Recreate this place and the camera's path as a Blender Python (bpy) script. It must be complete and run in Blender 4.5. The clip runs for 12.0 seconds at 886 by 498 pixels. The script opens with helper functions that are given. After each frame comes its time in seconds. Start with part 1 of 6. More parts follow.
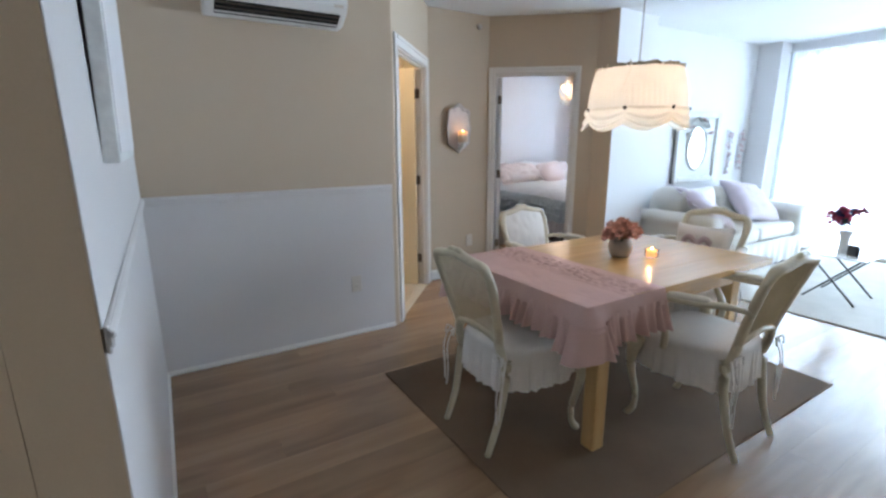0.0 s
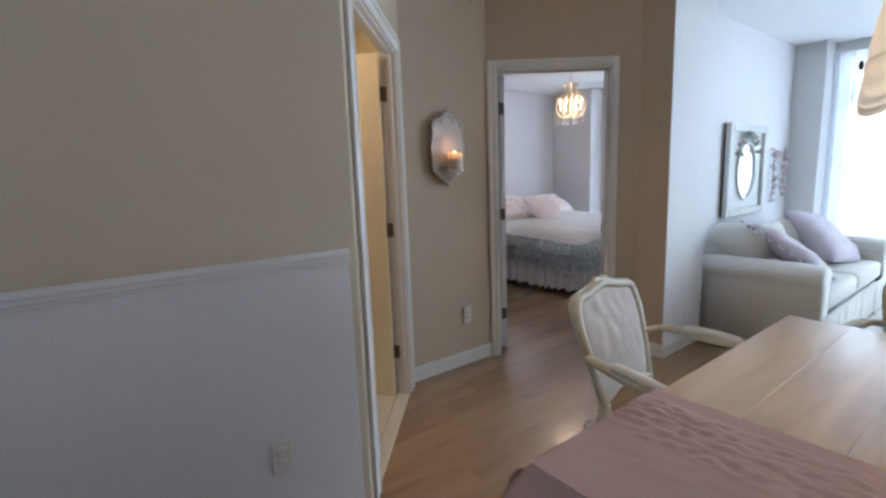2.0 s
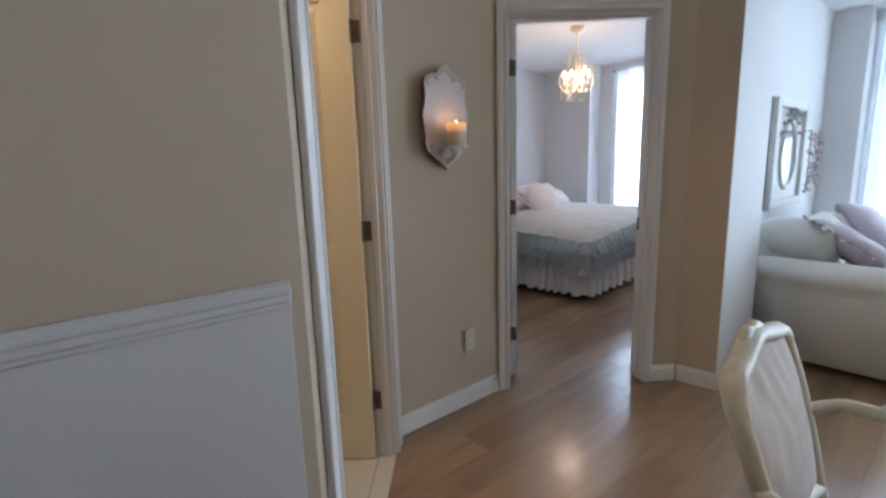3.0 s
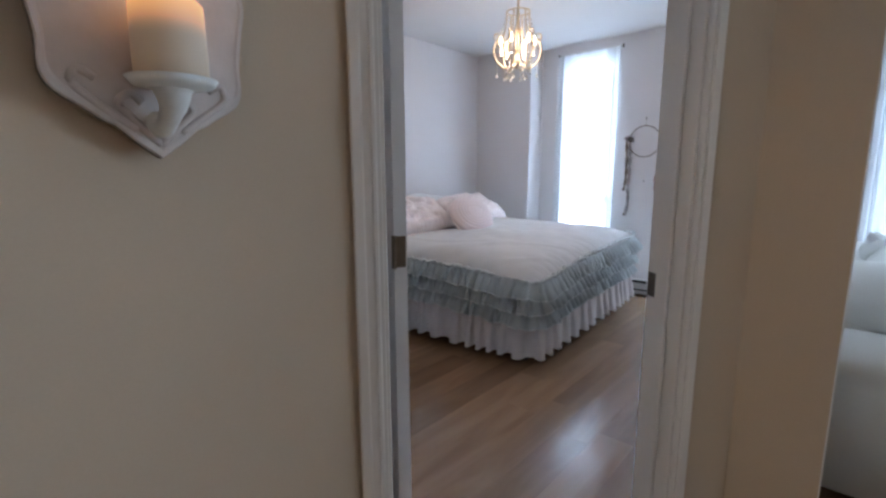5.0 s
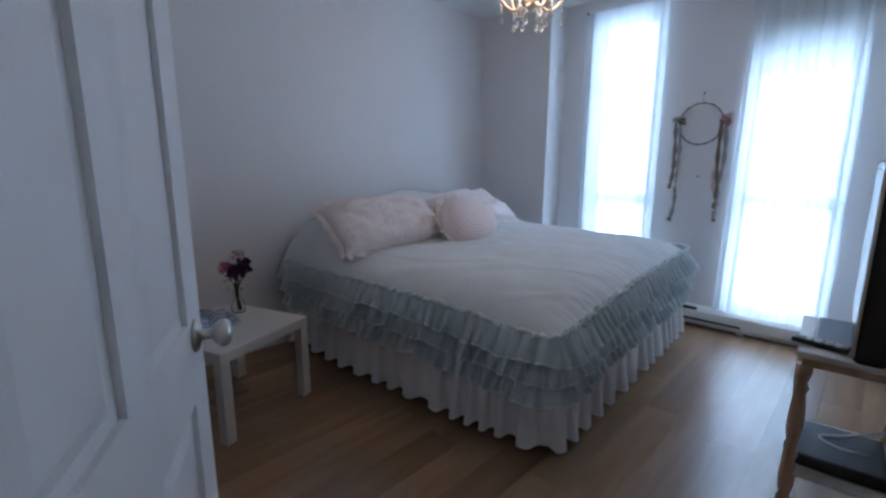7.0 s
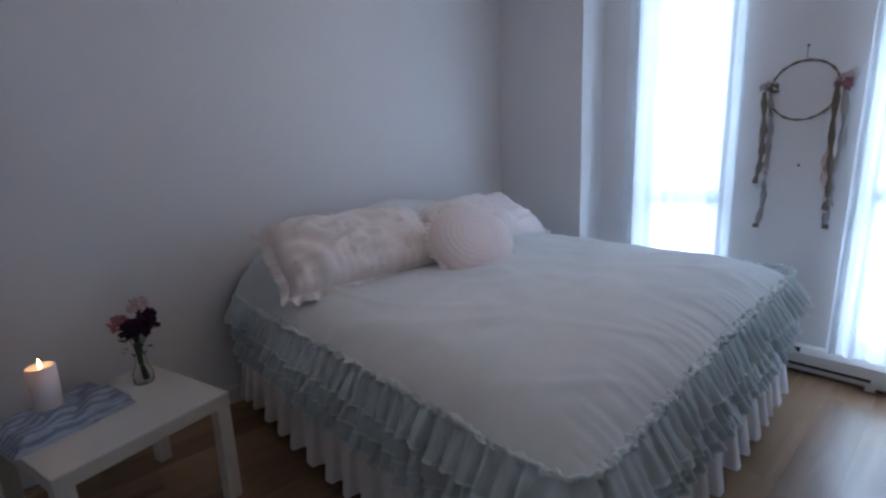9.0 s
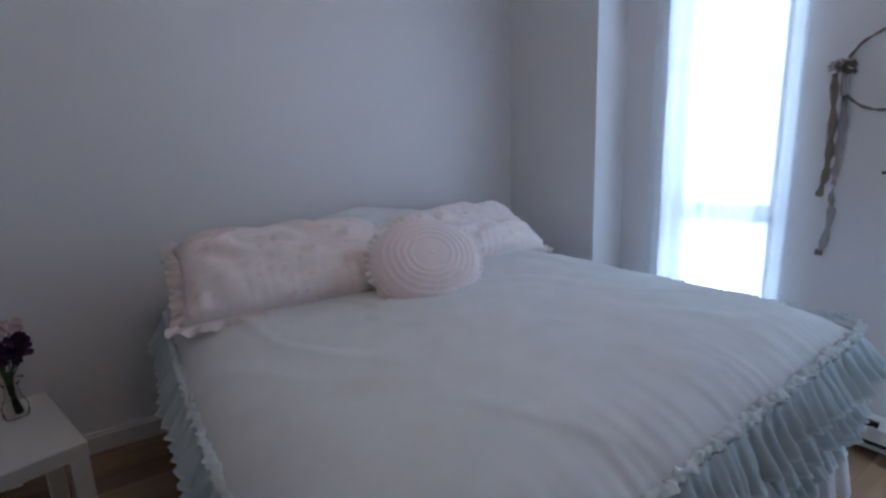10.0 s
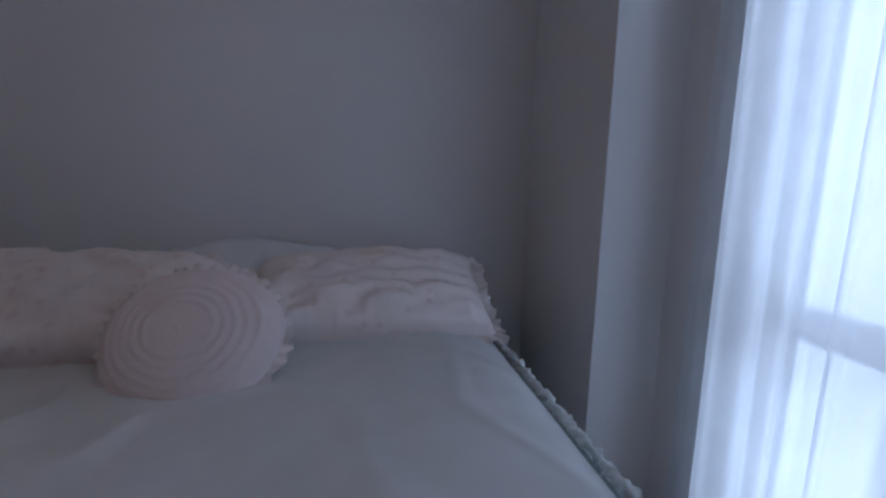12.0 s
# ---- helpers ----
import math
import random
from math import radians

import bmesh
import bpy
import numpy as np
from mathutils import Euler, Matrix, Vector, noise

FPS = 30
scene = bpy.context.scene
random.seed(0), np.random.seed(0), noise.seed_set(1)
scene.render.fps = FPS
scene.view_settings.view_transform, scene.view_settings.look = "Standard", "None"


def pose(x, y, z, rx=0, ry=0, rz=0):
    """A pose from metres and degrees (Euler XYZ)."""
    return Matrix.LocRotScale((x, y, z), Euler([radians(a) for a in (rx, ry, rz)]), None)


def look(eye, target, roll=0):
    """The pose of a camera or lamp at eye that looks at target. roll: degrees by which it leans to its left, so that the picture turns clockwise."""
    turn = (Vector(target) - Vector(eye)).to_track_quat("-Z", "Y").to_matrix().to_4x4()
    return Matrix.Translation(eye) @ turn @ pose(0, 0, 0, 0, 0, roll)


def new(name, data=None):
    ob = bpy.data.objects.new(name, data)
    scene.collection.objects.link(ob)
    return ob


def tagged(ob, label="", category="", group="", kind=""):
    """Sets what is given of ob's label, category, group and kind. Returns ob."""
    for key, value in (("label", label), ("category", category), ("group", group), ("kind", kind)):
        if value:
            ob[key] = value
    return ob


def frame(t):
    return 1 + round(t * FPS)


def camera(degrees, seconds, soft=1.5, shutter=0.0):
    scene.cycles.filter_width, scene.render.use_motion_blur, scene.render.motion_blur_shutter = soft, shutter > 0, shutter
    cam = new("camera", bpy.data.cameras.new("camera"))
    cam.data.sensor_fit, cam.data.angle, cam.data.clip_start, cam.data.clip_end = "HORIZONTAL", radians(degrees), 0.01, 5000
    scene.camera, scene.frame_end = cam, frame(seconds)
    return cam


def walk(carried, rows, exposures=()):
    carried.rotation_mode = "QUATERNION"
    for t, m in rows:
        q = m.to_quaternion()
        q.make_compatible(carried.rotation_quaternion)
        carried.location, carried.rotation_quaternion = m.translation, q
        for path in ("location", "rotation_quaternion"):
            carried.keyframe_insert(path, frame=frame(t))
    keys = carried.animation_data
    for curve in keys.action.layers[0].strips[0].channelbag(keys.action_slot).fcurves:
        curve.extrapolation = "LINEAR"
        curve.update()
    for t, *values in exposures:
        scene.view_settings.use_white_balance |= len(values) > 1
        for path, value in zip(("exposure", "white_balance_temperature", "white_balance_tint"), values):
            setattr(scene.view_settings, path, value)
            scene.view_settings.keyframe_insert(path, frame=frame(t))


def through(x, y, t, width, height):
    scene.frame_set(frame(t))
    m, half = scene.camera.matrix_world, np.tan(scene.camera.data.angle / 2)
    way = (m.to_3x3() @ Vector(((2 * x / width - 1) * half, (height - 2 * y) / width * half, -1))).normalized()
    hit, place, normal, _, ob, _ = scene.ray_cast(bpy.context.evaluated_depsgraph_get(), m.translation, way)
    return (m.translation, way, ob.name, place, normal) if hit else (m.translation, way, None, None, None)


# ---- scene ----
cam = camera(88.0, 12.0, soft=2.6)
PATH = [
    (0, (0.217, -0.033, 1.375), (1.227, 1.632, 0.921), -0.3),
    (0.5, (0.354, 0.332, 1.368), (1.427, 1.97, 0.961), -0.7),
    (1, (0.563, 0.696, 1.358), (1.685, 2.314, 1.009), -1.8),
    (1.5, (0.72, 1.078, 1.346), (1.885, 2.678, 1.056), -1.8),
    (2, (0.912, 1.468, 1.323), (2.096, 3.05, 1.016), -2.0),
    (2.5, (1.069, 1.879, 1.311), (2.297, 3.418, 0.958), -1.8),
    (2.7, (1.157, 2.006, 1.291), (2.399, 3.534, 0.939), -1.7),
    (4.5, (2.228, 2.863, 1.261), (3.662, 4.207, 0.893), -1.3),
    (5, (2.512, 3.054, 1.244), (3.986, 4.365, 0.913), -0.2),
    (5.5, (2.813, 3.197, 1.253), (4.296, 4.499, 0.93), -0.1),
    (6, (3.054, 3.354, 1.243), (4.509, 4.684, 0.901), 0.4),
    (6.5, (3.246, 3.513, 1.261), (4.692, 4.841, 0.882), 0.8),
    (7, (3.396, 3.597, 1.269), (4.821, 4.948, 0.885), 0.2),
    (9, (4.193, 3.978, 1.279), (5.465, 5.469, 0.881), -2.5),
    (9.5, (4.504, 3.987, 1.27), (5.682, 5.559, 0.896), -2.7),
    (10, (4.86, 4.027, 1.264), (5.911, 5.685, 0.88), -2.2),
    (10.5, (5.231, 4.075, 1.288), (6.115, 5.823, 0.889), -1.5),
    (11, (5.612, 4.195, 1.294), (6.338, 6.008, 0.865), -0.1),
    (11.5, (5.979, 4.285, 1.306), (6.516, 6.172, 0.92), 0.5),
    (12, (6.24, 4.37, 1.284), (6.571, 6.319, 0.984), 1.5),
]
EXPOSURES = [(0, 0.27, 6900, 19), (1, -0.07, 7050, 20), (2.5, -0.28, 7050, 21), (4.5, -0.25, 6950, 21), (5.5, -0.45, 6750, 21), (6, -0.50, 6400, 19), (7, -1.0, 6100, 17), (9, -1.08, 6350, 20), (10, -1.17, 6350, 21), (11, -1.80, 6250, 22), (12, -2.36, 6500, 27)]
walk(cam, [(t, look(eye, target, roll)) for t, eye, target, roll in PATH], EXPOSURES)

# ---- light ----
world = bpy.data.worlds.new("world")
scene.world = world
world.use_nodes = True
wn = world.node_tree.nodes
sky = wn.new("ShaderNodeTexSky")
sky.sky_type, sky.sun_disc = "NISHITA", False
sky.sun_elevation, sky.sun_rotation = radians(40), radians(200)
world.node_tree.links.new(sky.outputs["Color"], wn["Background"].inputs["Color"])
wn["Background"].inputs["Strength"].default_value = 0.1


def area_lamp(name, place, target, sx, sy, watts, colour):
    d = bpy.data.lights.new(name, "AREA")
    d.shape, d.size, d.size_y, d.energy, d.color = "RECTANGLE", sx, sy, watts, colour
    ob = new(name, d)
    ob.matrix_world = look(place, target)
    return ob


def point_lamp(name, place, watts, colour, radius=0.03):
    d = bpy.data.lights.new(name, "POINT")
    d.energy, d.color, d.shadow_soft_size = watts, colour, radius
    ob = new(name, d)
    ob.location = place
    return ob


DAY, WARM = (0.52, 0.765, 1.0), (1.0, 0.85, 0.68)
BACKDROP = 1.9
# Lamp runs past the known window, below y 1.9, to light the hall.
area_lamp("daylight_living", (7.45, 0.88, 1.25), (0, 0.88, 1.25), 3.9, 2.4, 250, (0.49, 0.76, 1.0))
area_lamp("daylight_bed_a", (7.45, 5.215, 1.27), (0, 5.215, 1.27), 0.48, 2.15, 60, DAY)
area_lamp("daylight_bed_b", (7.45, 4.055, 1.02), (0, 4.055, 1.02), 0.57, 1.65, 60, DAY)
point_lamp("pendant_bulb", (2.27, 1.5, 1.62), 3.8, WARM, 0.05)
point_lamp("chandelier_bulbs", (5.37, 4.90, 2.06), 16, WARM, 0.12)
point_lamp("bathroom_bulb", (1.5, 4.0, 2.25), 19, (1.0, 0.83, 0.58), 0.08)
point_lamp("sconce_flame", (2.762, 3.775, 1.516), 0.10, (1.0, 0.55, 0.2), 0.01)
point_lamp("table_flame", (2.48, 1.48, 0.83), 0.35, (1.0, 0.55, 0.2), 0.01)
point_lamp("nightstand_flame", (4.08, 6.0, 0.675), 0.14, (1.0, 0.55, 0.2), 0.01)

# ---- materials ----
def material(name, colour, rough=0.6, metal=0.0, vary=0.06, grain=30.0, bump=0.1, blot=2.0, fine=0.0, coat=0.0, sheen=0.0, per_object=0.0, per_island=0.0, stretch=(1, 1, 1), spec=0.5):
    """Paint-like surface: large soft stains and fine grain in colour, grain in relief."""
    m = bpy.data.materials.new(name)
    m.use_nodes = True
    t = m.node_tree
    n, link = t.nodes, t.links.new
    bs = n["Principled BSDF"]
    co = n.new("ShaderNodeTexCoord")
    mp = n.new("ShaderNodeMapping")
    mp.inputs["Scale"].default_value = stretch
    link(co.outputs["Object"], mp.inputs["Vector"])
    big, small = n.new("ShaderNodeTexNoise"), n.new("ShaderNodeTexNoise")
    big.inputs["Scale"].default_value, small.inputs["Scale"].default_value = blot, grain
    big.inputs["Detail"].default_value, small.inputs["Detail"].default_value = 3, 4
    link(mp.outputs[0], big.inputs["Vector"])
    link(mp.outputs[0], small.inputs["Vector"])
    add = n.new("ShaderNodeMath")
    add.operation = "ADD"
    link(big.outputs["Fac"], add.inputs[0])
    link(small.outputs["Fac"], add.inputs[1])
    rng = n.new("ShaderNodeMapRange")
    rng.inputs["From Min"].default_value, rng.inputs["From Max"].default_value = 0.6, 1.4
    rng.inputs["To Min"].default_value, rng.inputs["To Max"].default_value = 1 - vary, 1 + vary
    link(add.outputs[0], rng.inputs["Value"])
    last = rng.outputs[0]
    for amount, node, sock in ((per_object, "ShaderNodeObjectInfo", "Random"), (per_island, "ShaderNodeNewGeometry", "Random Per Island")):
        if amount:
            src = n.new(node)
            r2 = n.new("ShaderNodeMapRange")
            r2.inputs["To Min"].default_value, r2.inputs["To Max"].default_value = 1 - amount, 1 + amount
            link(src.outputs[sock], r2.inputs["Value"])
            mul = n.new("ShaderNodeMath")
            mul.operation = "MULTIPLY"
            link(last, mul.inputs[0])
            link(r2.outputs[0], mul.inputs[1])
            last = mul.outputs[0]
    mix = n.new("ShaderNodeVectorMath")
    mix.operation = "SCALE"
    mix.inputs[0].default_value = colour
    link(last, mix.inputs["Scale"])
    link(mix.outputs[0], bs.inputs["Base Color"])
    bs.inputs["Roughness"].default_value, bs.inputs["Metallic"].default_value = rough, metal
    bs.inputs["Coat Weight"].default_value, bs.inputs["Sheen Weight"].default_value = coat, sheen
    bs.inputs["Coat Roughness"].default_value = 0.15
    bs.inputs["Specular IOR Level"].default_value = spec
    bp = n.new("ShaderNodeBump")
    bp.inputs["Strength"].default_value, bp.inputs["Distance"].default_value = bump, 0.004
    link(small.outputs["Fac"], bp.inputs["Height"])
    link(bp.outputs[0], bs.inputs["Normal"])
    return m


def glow(name, colour, strength):
    m = bpy.data.materials.new(name)
    m.use_nodes = True
    bs = m.node_tree.nodes["Principled BSDF"]
    bs.inputs["Base Color"].default_value = (*colour, 1)
    bs.inputs["Emission Color"].default_value = (*colour, 1)
    bs.inputs["Emission Strength"].default_value = strength
    return m


def cloth(name, colour, through=0.35, clear=0.0, weave=400.0, rough=0.9):
    """Thin fabric: diffuse, with light passing through and, for sheers, open weave."""
    m = bpy.data.materials.new(name)
    m.use_nodes = True
    t = m.node_tree
    n, link = t.nodes, t.links.new
    for x in list(n):
        n.remove(x)
    out = n.new("ShaderNodeOutputMaterial")
    co = n.new("ShaderNodeTexCoord")
    no = n.new("ShaderNodeTexNoise")
    no.inputs["Scale"].default_value = 9.0
    link(co.outputs["Object"], no.inputs["Vector"])
    fi = n.new("ShaderNodeTexNoise")
    fi.inputs["Scale"].default_value = weave
    link(co.outputs["Object"], fi.inputs["Vector"])
    rng = n.new("ShaderNodeMapRange")
    rng.inputs["To Min"].default_value, rng.inputs["To Max"].default_value = 0.90, 1.06
    link(no.outputs["Fac"], rng.inputs["Value"])
    col = n.new("ShaderNodeVectorMath")
    col.operation = "SCALE"
    col.inputs[0].default_value = colour
    link(rng.outputs[0], col.inputs["Scale"])
    bp = n.new("ShaderNodeBump")
    bp.inputs["Strength"].default_value, bp.inputs["Distance"].default_value = 0.2, 0.002
    link(fi.outputs["Fac"], bp.inputs["Height"])
    df, tr, tp = n.new("ShaderNodeBsdfDiffuse"), n.new("ShaderNodeBsdfTranslucent"), n.new("ShaderNodeBsdfTransparent")
    for x in (df, tr):
        link(col.outputs[0], x.inputs["Color"])
        link(bp.outputs[0], x.inputs["Normal"])
    m1, m2 = n.new("ShaderNodeMixShader"), n.new("ShaderNodeMixShader")
    m1.inputs[0].default_value, m2.inputs[0].default_value = through, clear
    link(df.outputs[0], m1.inputs[1])
    link(tr.outputs[0], m1.inputs[2])
    link(m1.outputs[0], m2.inputs[1])
    link(tp.outputs[0], m2.inputs[2])
    link(m2.outputs[0], out.inputs["Surface"])
    return m


def wood(name, a, b, rough=0.35, scale=(1.2, 14, 14), per_object=0.0, per_island=0.0, bump=0.06, coat=0.0):
    """Long-grained wood: streaks along local x."""
    m = bpy.data.materials.new(name)
    m.use_nodes = True
    t = m.node_tree
    n, link = t.nodes, t.links.new
    bs = n["Principled BSDF"]
    co, mp, no = n.new("ShaderNodeTexCoord"), n.new("ShaderNodeMapping"), n.new("ShaderNodeTexNoise")
    mp.inputs["Scale"].default_value = scale
    no.inputs["Scale"].default_value, no.inputs["Detail"].default_value, no.inputs["Distortion"].default_value = 1.6, 6, 0.6
    link(co.outputs["Object"], mp.inputs["Vector"])
    vec = mp.outputs[0]
    for amount, node, sock in ((per_object, "ShaderNodeObjectInfo", "Random"), (per_island, "ShaderNodeNewGeometry", "Random Per Island")):
        if amount:
            src, sc, ad = n.new(node), n.new("ShaderNodeVectorMath"), n.new("ShaderNodeVectorMath")
            sc.operation, ad.operation = "SCALE", "ADD"
            sc.inputs[0].default_value = (37, 61, 23)
            link(src.outputs[sock], sc.inputs["Scale"])
            link(vec, ad.inputs[0])
            link(sc.outputs[0], ad.inputs[1])
            vec = ad.outputs[0]
    link(vec, no.inputs["Vector"])
    ramp = n.new("ShaderNodeValToRGB")
    ramp.color_ramp.elements[0].color, ramp.color_ramp.elements[1].color = (*a, 1), (*b, 1)
    ramp.color_ramp.elements[0].position, ramp.color_ramp.elements[1].position = 0.3, 0.7
    link(no.outputs["Fac"], ramp.inputs["Fac"])
    last = ramp.outputs["Color"]
    for amount, node, sock in ((per_object, "ShaderNodeObjectInfo", "Random"), (per_island, "ShaderNodeNewGeometry", "Random Per Island")):
        if amount:
            src, r2, sc = n.new(node), n.new("ShaderNodeMapRange"), n.new("ShaderNodeVectorMath")
            sc.operation = "SCALE"
            r2.inputs["To Min"].default_value, r2.inputs["To Max"].default_value = 1 - amount, 1 + amount
            link(src.outputs[sock], r2.inputs["Value"])
            link(last, sc.inputs[0])
            link(r2.outputs[0], sc.inputs["Scale"])
            last = sc.outputs[0]
    link(last, bs.inputs["Base Color"])
    bs.inputs["Roughness"].default_value, bs.inputs["Coat Weight"].default_value = rough, coat
    bs.inputs["Coat Roughness"].default_value = 0.14
    bp = n.new("ShaderNodeBump")
    bp.inputs["Strength"].default_value, bp.inputs["Distance"].default_value = bump, 0.003
    link(no.outputs["Fac"], bp.inputs["Height"])
    link(bp.outputs[0], bs.inputs["Normal"])
    return m


def glass(name, colour=(1, 1, 1), rough=0.02, ior=1.45):
    m = bpy.data.materials.new(name)
    m.use_nodes = True
    bs = m.node_tree.nodes["Principled BSDF"]
    bs.inputs["Base Color"].default_value = (*colour, 1)
    bs.inputs["Transmission Weight"].default_value, bs.inputs["Roughness"].default_value, bs.inputs["IOR"].default_value = 1.0, rough, ior
    return m


def printed(name, colour, ink, scale, stripes=0):
    """Soft cotton with a faint print of scattered sprigs, or with woven stripes."""
    m = material(name, colour, 0.9, vary=0.05, grain=160, bump=0.25, blot=6)
    t = m.node_tree
    n, link = t.nodes, t.links.new
    bs = n["Principled BSDF"]
    base = bs.inputs["Base Color"].links[0].from_socket
    co = n.new("ShaderNodeTexCoord")
    rng = n.new("ShaderNodeMapRange")
    if stripes:
        tex = n.new("ShaderNodeTexWave")
        tex.bands_direction = "Y"
        tex.inputs["Scale"].default_value, tex.inputs["Distortion"].default_value, tex.inputs["Detail Scale"].default_value = stripes, 2.5, 2.0
        rng.inputs["From Min"].default_value, rng.inputs["From Max"].default_value = 0.35, 0.75
        rng.inputs["To Max"].default_value = 0.55
        out = tex.outputs["Fac"]
    else:
        tex = n.new("ShaderNodeTexVoronoi")
        tex.inputs["Scale"].default_value = scale
        rng.inputs["From Min"].default_value, rng.inputs["From Max"].default_value = 0.28, 0.14
        rng.inputs["To Max"].default_value = 0.55
        out = tex.outputs["Distance"]
    link(co.outputs["Object"], tex.inputs["Vector"])
    link(out, rng.inputs["Value"])
    mix = n.new("ShaderNodeMix")
    mix.data_type = "RGBA"
    link(rng.outputs[0], mix.inputs["Factor"])
    link(base, mix.inputs["A"])
    mix.inputs["B"].default_value = (*ink, 1)
    link(mix.outputs["Result"], bs.inputs["Base Color"])
    return m


def wax_glow(name, colour, hot, z0, z1, low, high):
    """Candle wax lit from within by its flame, brighter towards the top."""
    m = material(name, colour, 0.45, vary=0.04, grain=30, bump=0.05)
    t = m.node_tree
    n, link = t.nodes, t.links.new
    bs = n["Principled BSDF"]
    co, sep, rng = n.new("ShaderNodeTexCoord"), n.new("ShaderNodeSeparateXYZ"), n.new("ShaderNodeMapRange")
    link(co.outputs["Object"], sep.inputs[0])
    link(sep.outputs["Z"], rng.inputs["Value"])
    rng.interpolation_type = "SMOOTHSTEP"
    rng.inputs["From Min"].default_value, rng.inputs["From Max"].default_value = z0, z1
    rng.inputs["To Min"].default_value, rng.inputs["To Max"].default_value = low, high
    link(rng.outputs[0], bs.inputs["Emission Strength"])
    bs.inputs["Emission Color"].default_value = (*hot, 1)
    return m


BEIGE = material("beige_wall_paint", (0.545, 0.425, 0.315), 0.75, vary=0.03, grain=160, bump=0.08, blot=1.3)
WAINSCOT = material("white_wainscot_paint", (0.635, 0.595, 0.58), 0.6, vary=0.02, grain=160, bump=0.08, blot=1.3)
WHITE = material("white_wall_paint", (0.76, 0.75, 0.76), 0.75, vary=0.025, grain=160, bump=0.08, blot=1.3)
CEIL = material("white_ceiling_paint", (0.80, 0.80, 0.80), 0.85, vary=0.03, grain=90, bump=0.25)
TRIM = material("white_trim_gloss", (0.75, 0.715, 0.68), 0.35, vary=0.02, grain=60, bump=0.04)
DOORPAINT = material("white_door_paint", (0.78, 0.78, 0.80), 0.42, vary=0.03, grain=80, bump=0.08, stretch=(6, 6, 0.6))
CREAM = material("cream_door_paint", (0.80, 0.71, 0.53), 0.42, vary=0.03, grain=80, bump=0.05)
TILE = material("pale_bath_tile", (0.62, 0.55, 0.45), 0.25, vary=0.05, grain=20, bump=0.03)
GROUT = material("grey_grout", (0.32, 0.29, 0.26), 0.9)
PLANK = wood("oak_plank", (0.25, 0.145, 0.080), (0.355, 0.212, 0.120), 0.27, (0.9, 6, 6), per_object=0.2, bump=0.015, coat=0.5)
PLANKS = wood("oak_plank_joined", (0.25, 0.145, 0.080), (0.355, 0.212, 0.120), 0.27, (0.9, 6, 6), per_island=0.2, bump=0.015, coat=0.5)
JOINT = material("dark_floor_joint", (0.07, 0.042, 0.026), 0.9, spec=0.05)
PINE = wood("pine_tabletop", (0.50, 0.285, 0.105), (0.66, 0.405, 0.17), 0.28, (1.4, 10, 10), coat=0.35)
PINELEG = wood("pine_leg", (0.50, 0.29, 0.11), (0.62, 0.38, 0.17), 0.4, (10, 10, 1.4))
OAKLEG = wood("turned_oak_leg", (0.34, 0.20, 0.12), (0.50, 0.31, 0.20), 0.45, (12, 12, 2.0))
CHAIRPAINT = material("cream_chair_paint", (0.60, 0.53, 0.40), 0.45, vary=0.12, grain=45, bump=0.15)
CANE = material("cream_cane", (0.56, 0.48, 0.34), 0.6, vary=0.15, grain=120)
CREAMCLOTH = cloth("cream_chair_cloth", (0.78, 0.74, 0.67), 0.05)
SLIP = cloth("white_slipcover_cloth", (0.83, 0.79, 0.76), 0.12)
PINKCLOTH = cloth("dusty_pink_linen", (0.64, 0.43, 0.395), 0.05)
BROWNRUG = material("brown_jute_rug", (0.150, 0.088, 0.050), 0.95, vary=0.25, grain=260, bump=0.5, blot=3)
PALERUG = material("pale_living_rug", (0.56, 0.54, 0.50), 0.95, vary=0.12, grain=120, bump=0.5, blot=5)
SOFACLOTH = material("white_sofa_canvas", (0.72, 0.69, 0.64), 0.9, vary=0.05, grain=220, bump=0.2, sheen=0.2)
LILAC = material("lilac_cushion_cotton", (0.60, 0.52, 0.58), 0.9, vary=0.08, grain=160, bump=0.2, sheen=0.2)
PALECUSHION = material("pale_cushion_cotton", (0.76, 0.73, 0.73), 0.9, vary=0.06, grain=160, bump=0.2)
DUVET = cloth("pale_aqua_cotton", (0.75, 0.76, 0.77), 0.03)
HEM = cloth("pale_aqua_hem", (0.72, 0.77, 0.78), 0.1)
RUFFLE = cloth("aqua_ruffle_voile", (0.58, 0.645, 0.662), 0.12)
BEDSKIRT = cloth("white_bedskirt_cotton", (0.78, 0.74, 0.74), 0.12)
PILLOWPINK = printed("blush_printed_cotton", (0.84, 0.745, 0.725), (0.74, 0.57, 0.57), 17)
PILLOWHEM = cloth("blush_white_frill_cotton", (0.84, 0.76, 0.74), 0.15)
ROUNDPINK = material("pink_round_cushion_cotton", (0.81, 0.69, 0.685), 0.9, vary=0.05, grain=160, bump=0.2)
SHEER = cloth("sheer_curtain_voile", (0.84, 0.87, 0.90), 0.66, 0.12)
SHEERFINE = cloth("fine_living_voile", (0.84, 0.88, 0.92), 0.66, 0.35)
BLIND = cloth("cream_roller_blind", (0.50, 0.47, 0.40), 0.06)
SHADE = cloth("ivory_lampshade_linen", (0.85, 0.82, 0.76), 0.55, 0.0)
SHADETRIM = cloth("ivory_swag_linen", (0.84, 0.79, 0.70), 0.6, 0.0)
GLASS = glass("clear_glass")
THIN = glass("thin_clear_glass", (0.97, 0.97, 0.95), 0.02, 1.06)
PANE = glass("window_glass", rough=0.0)
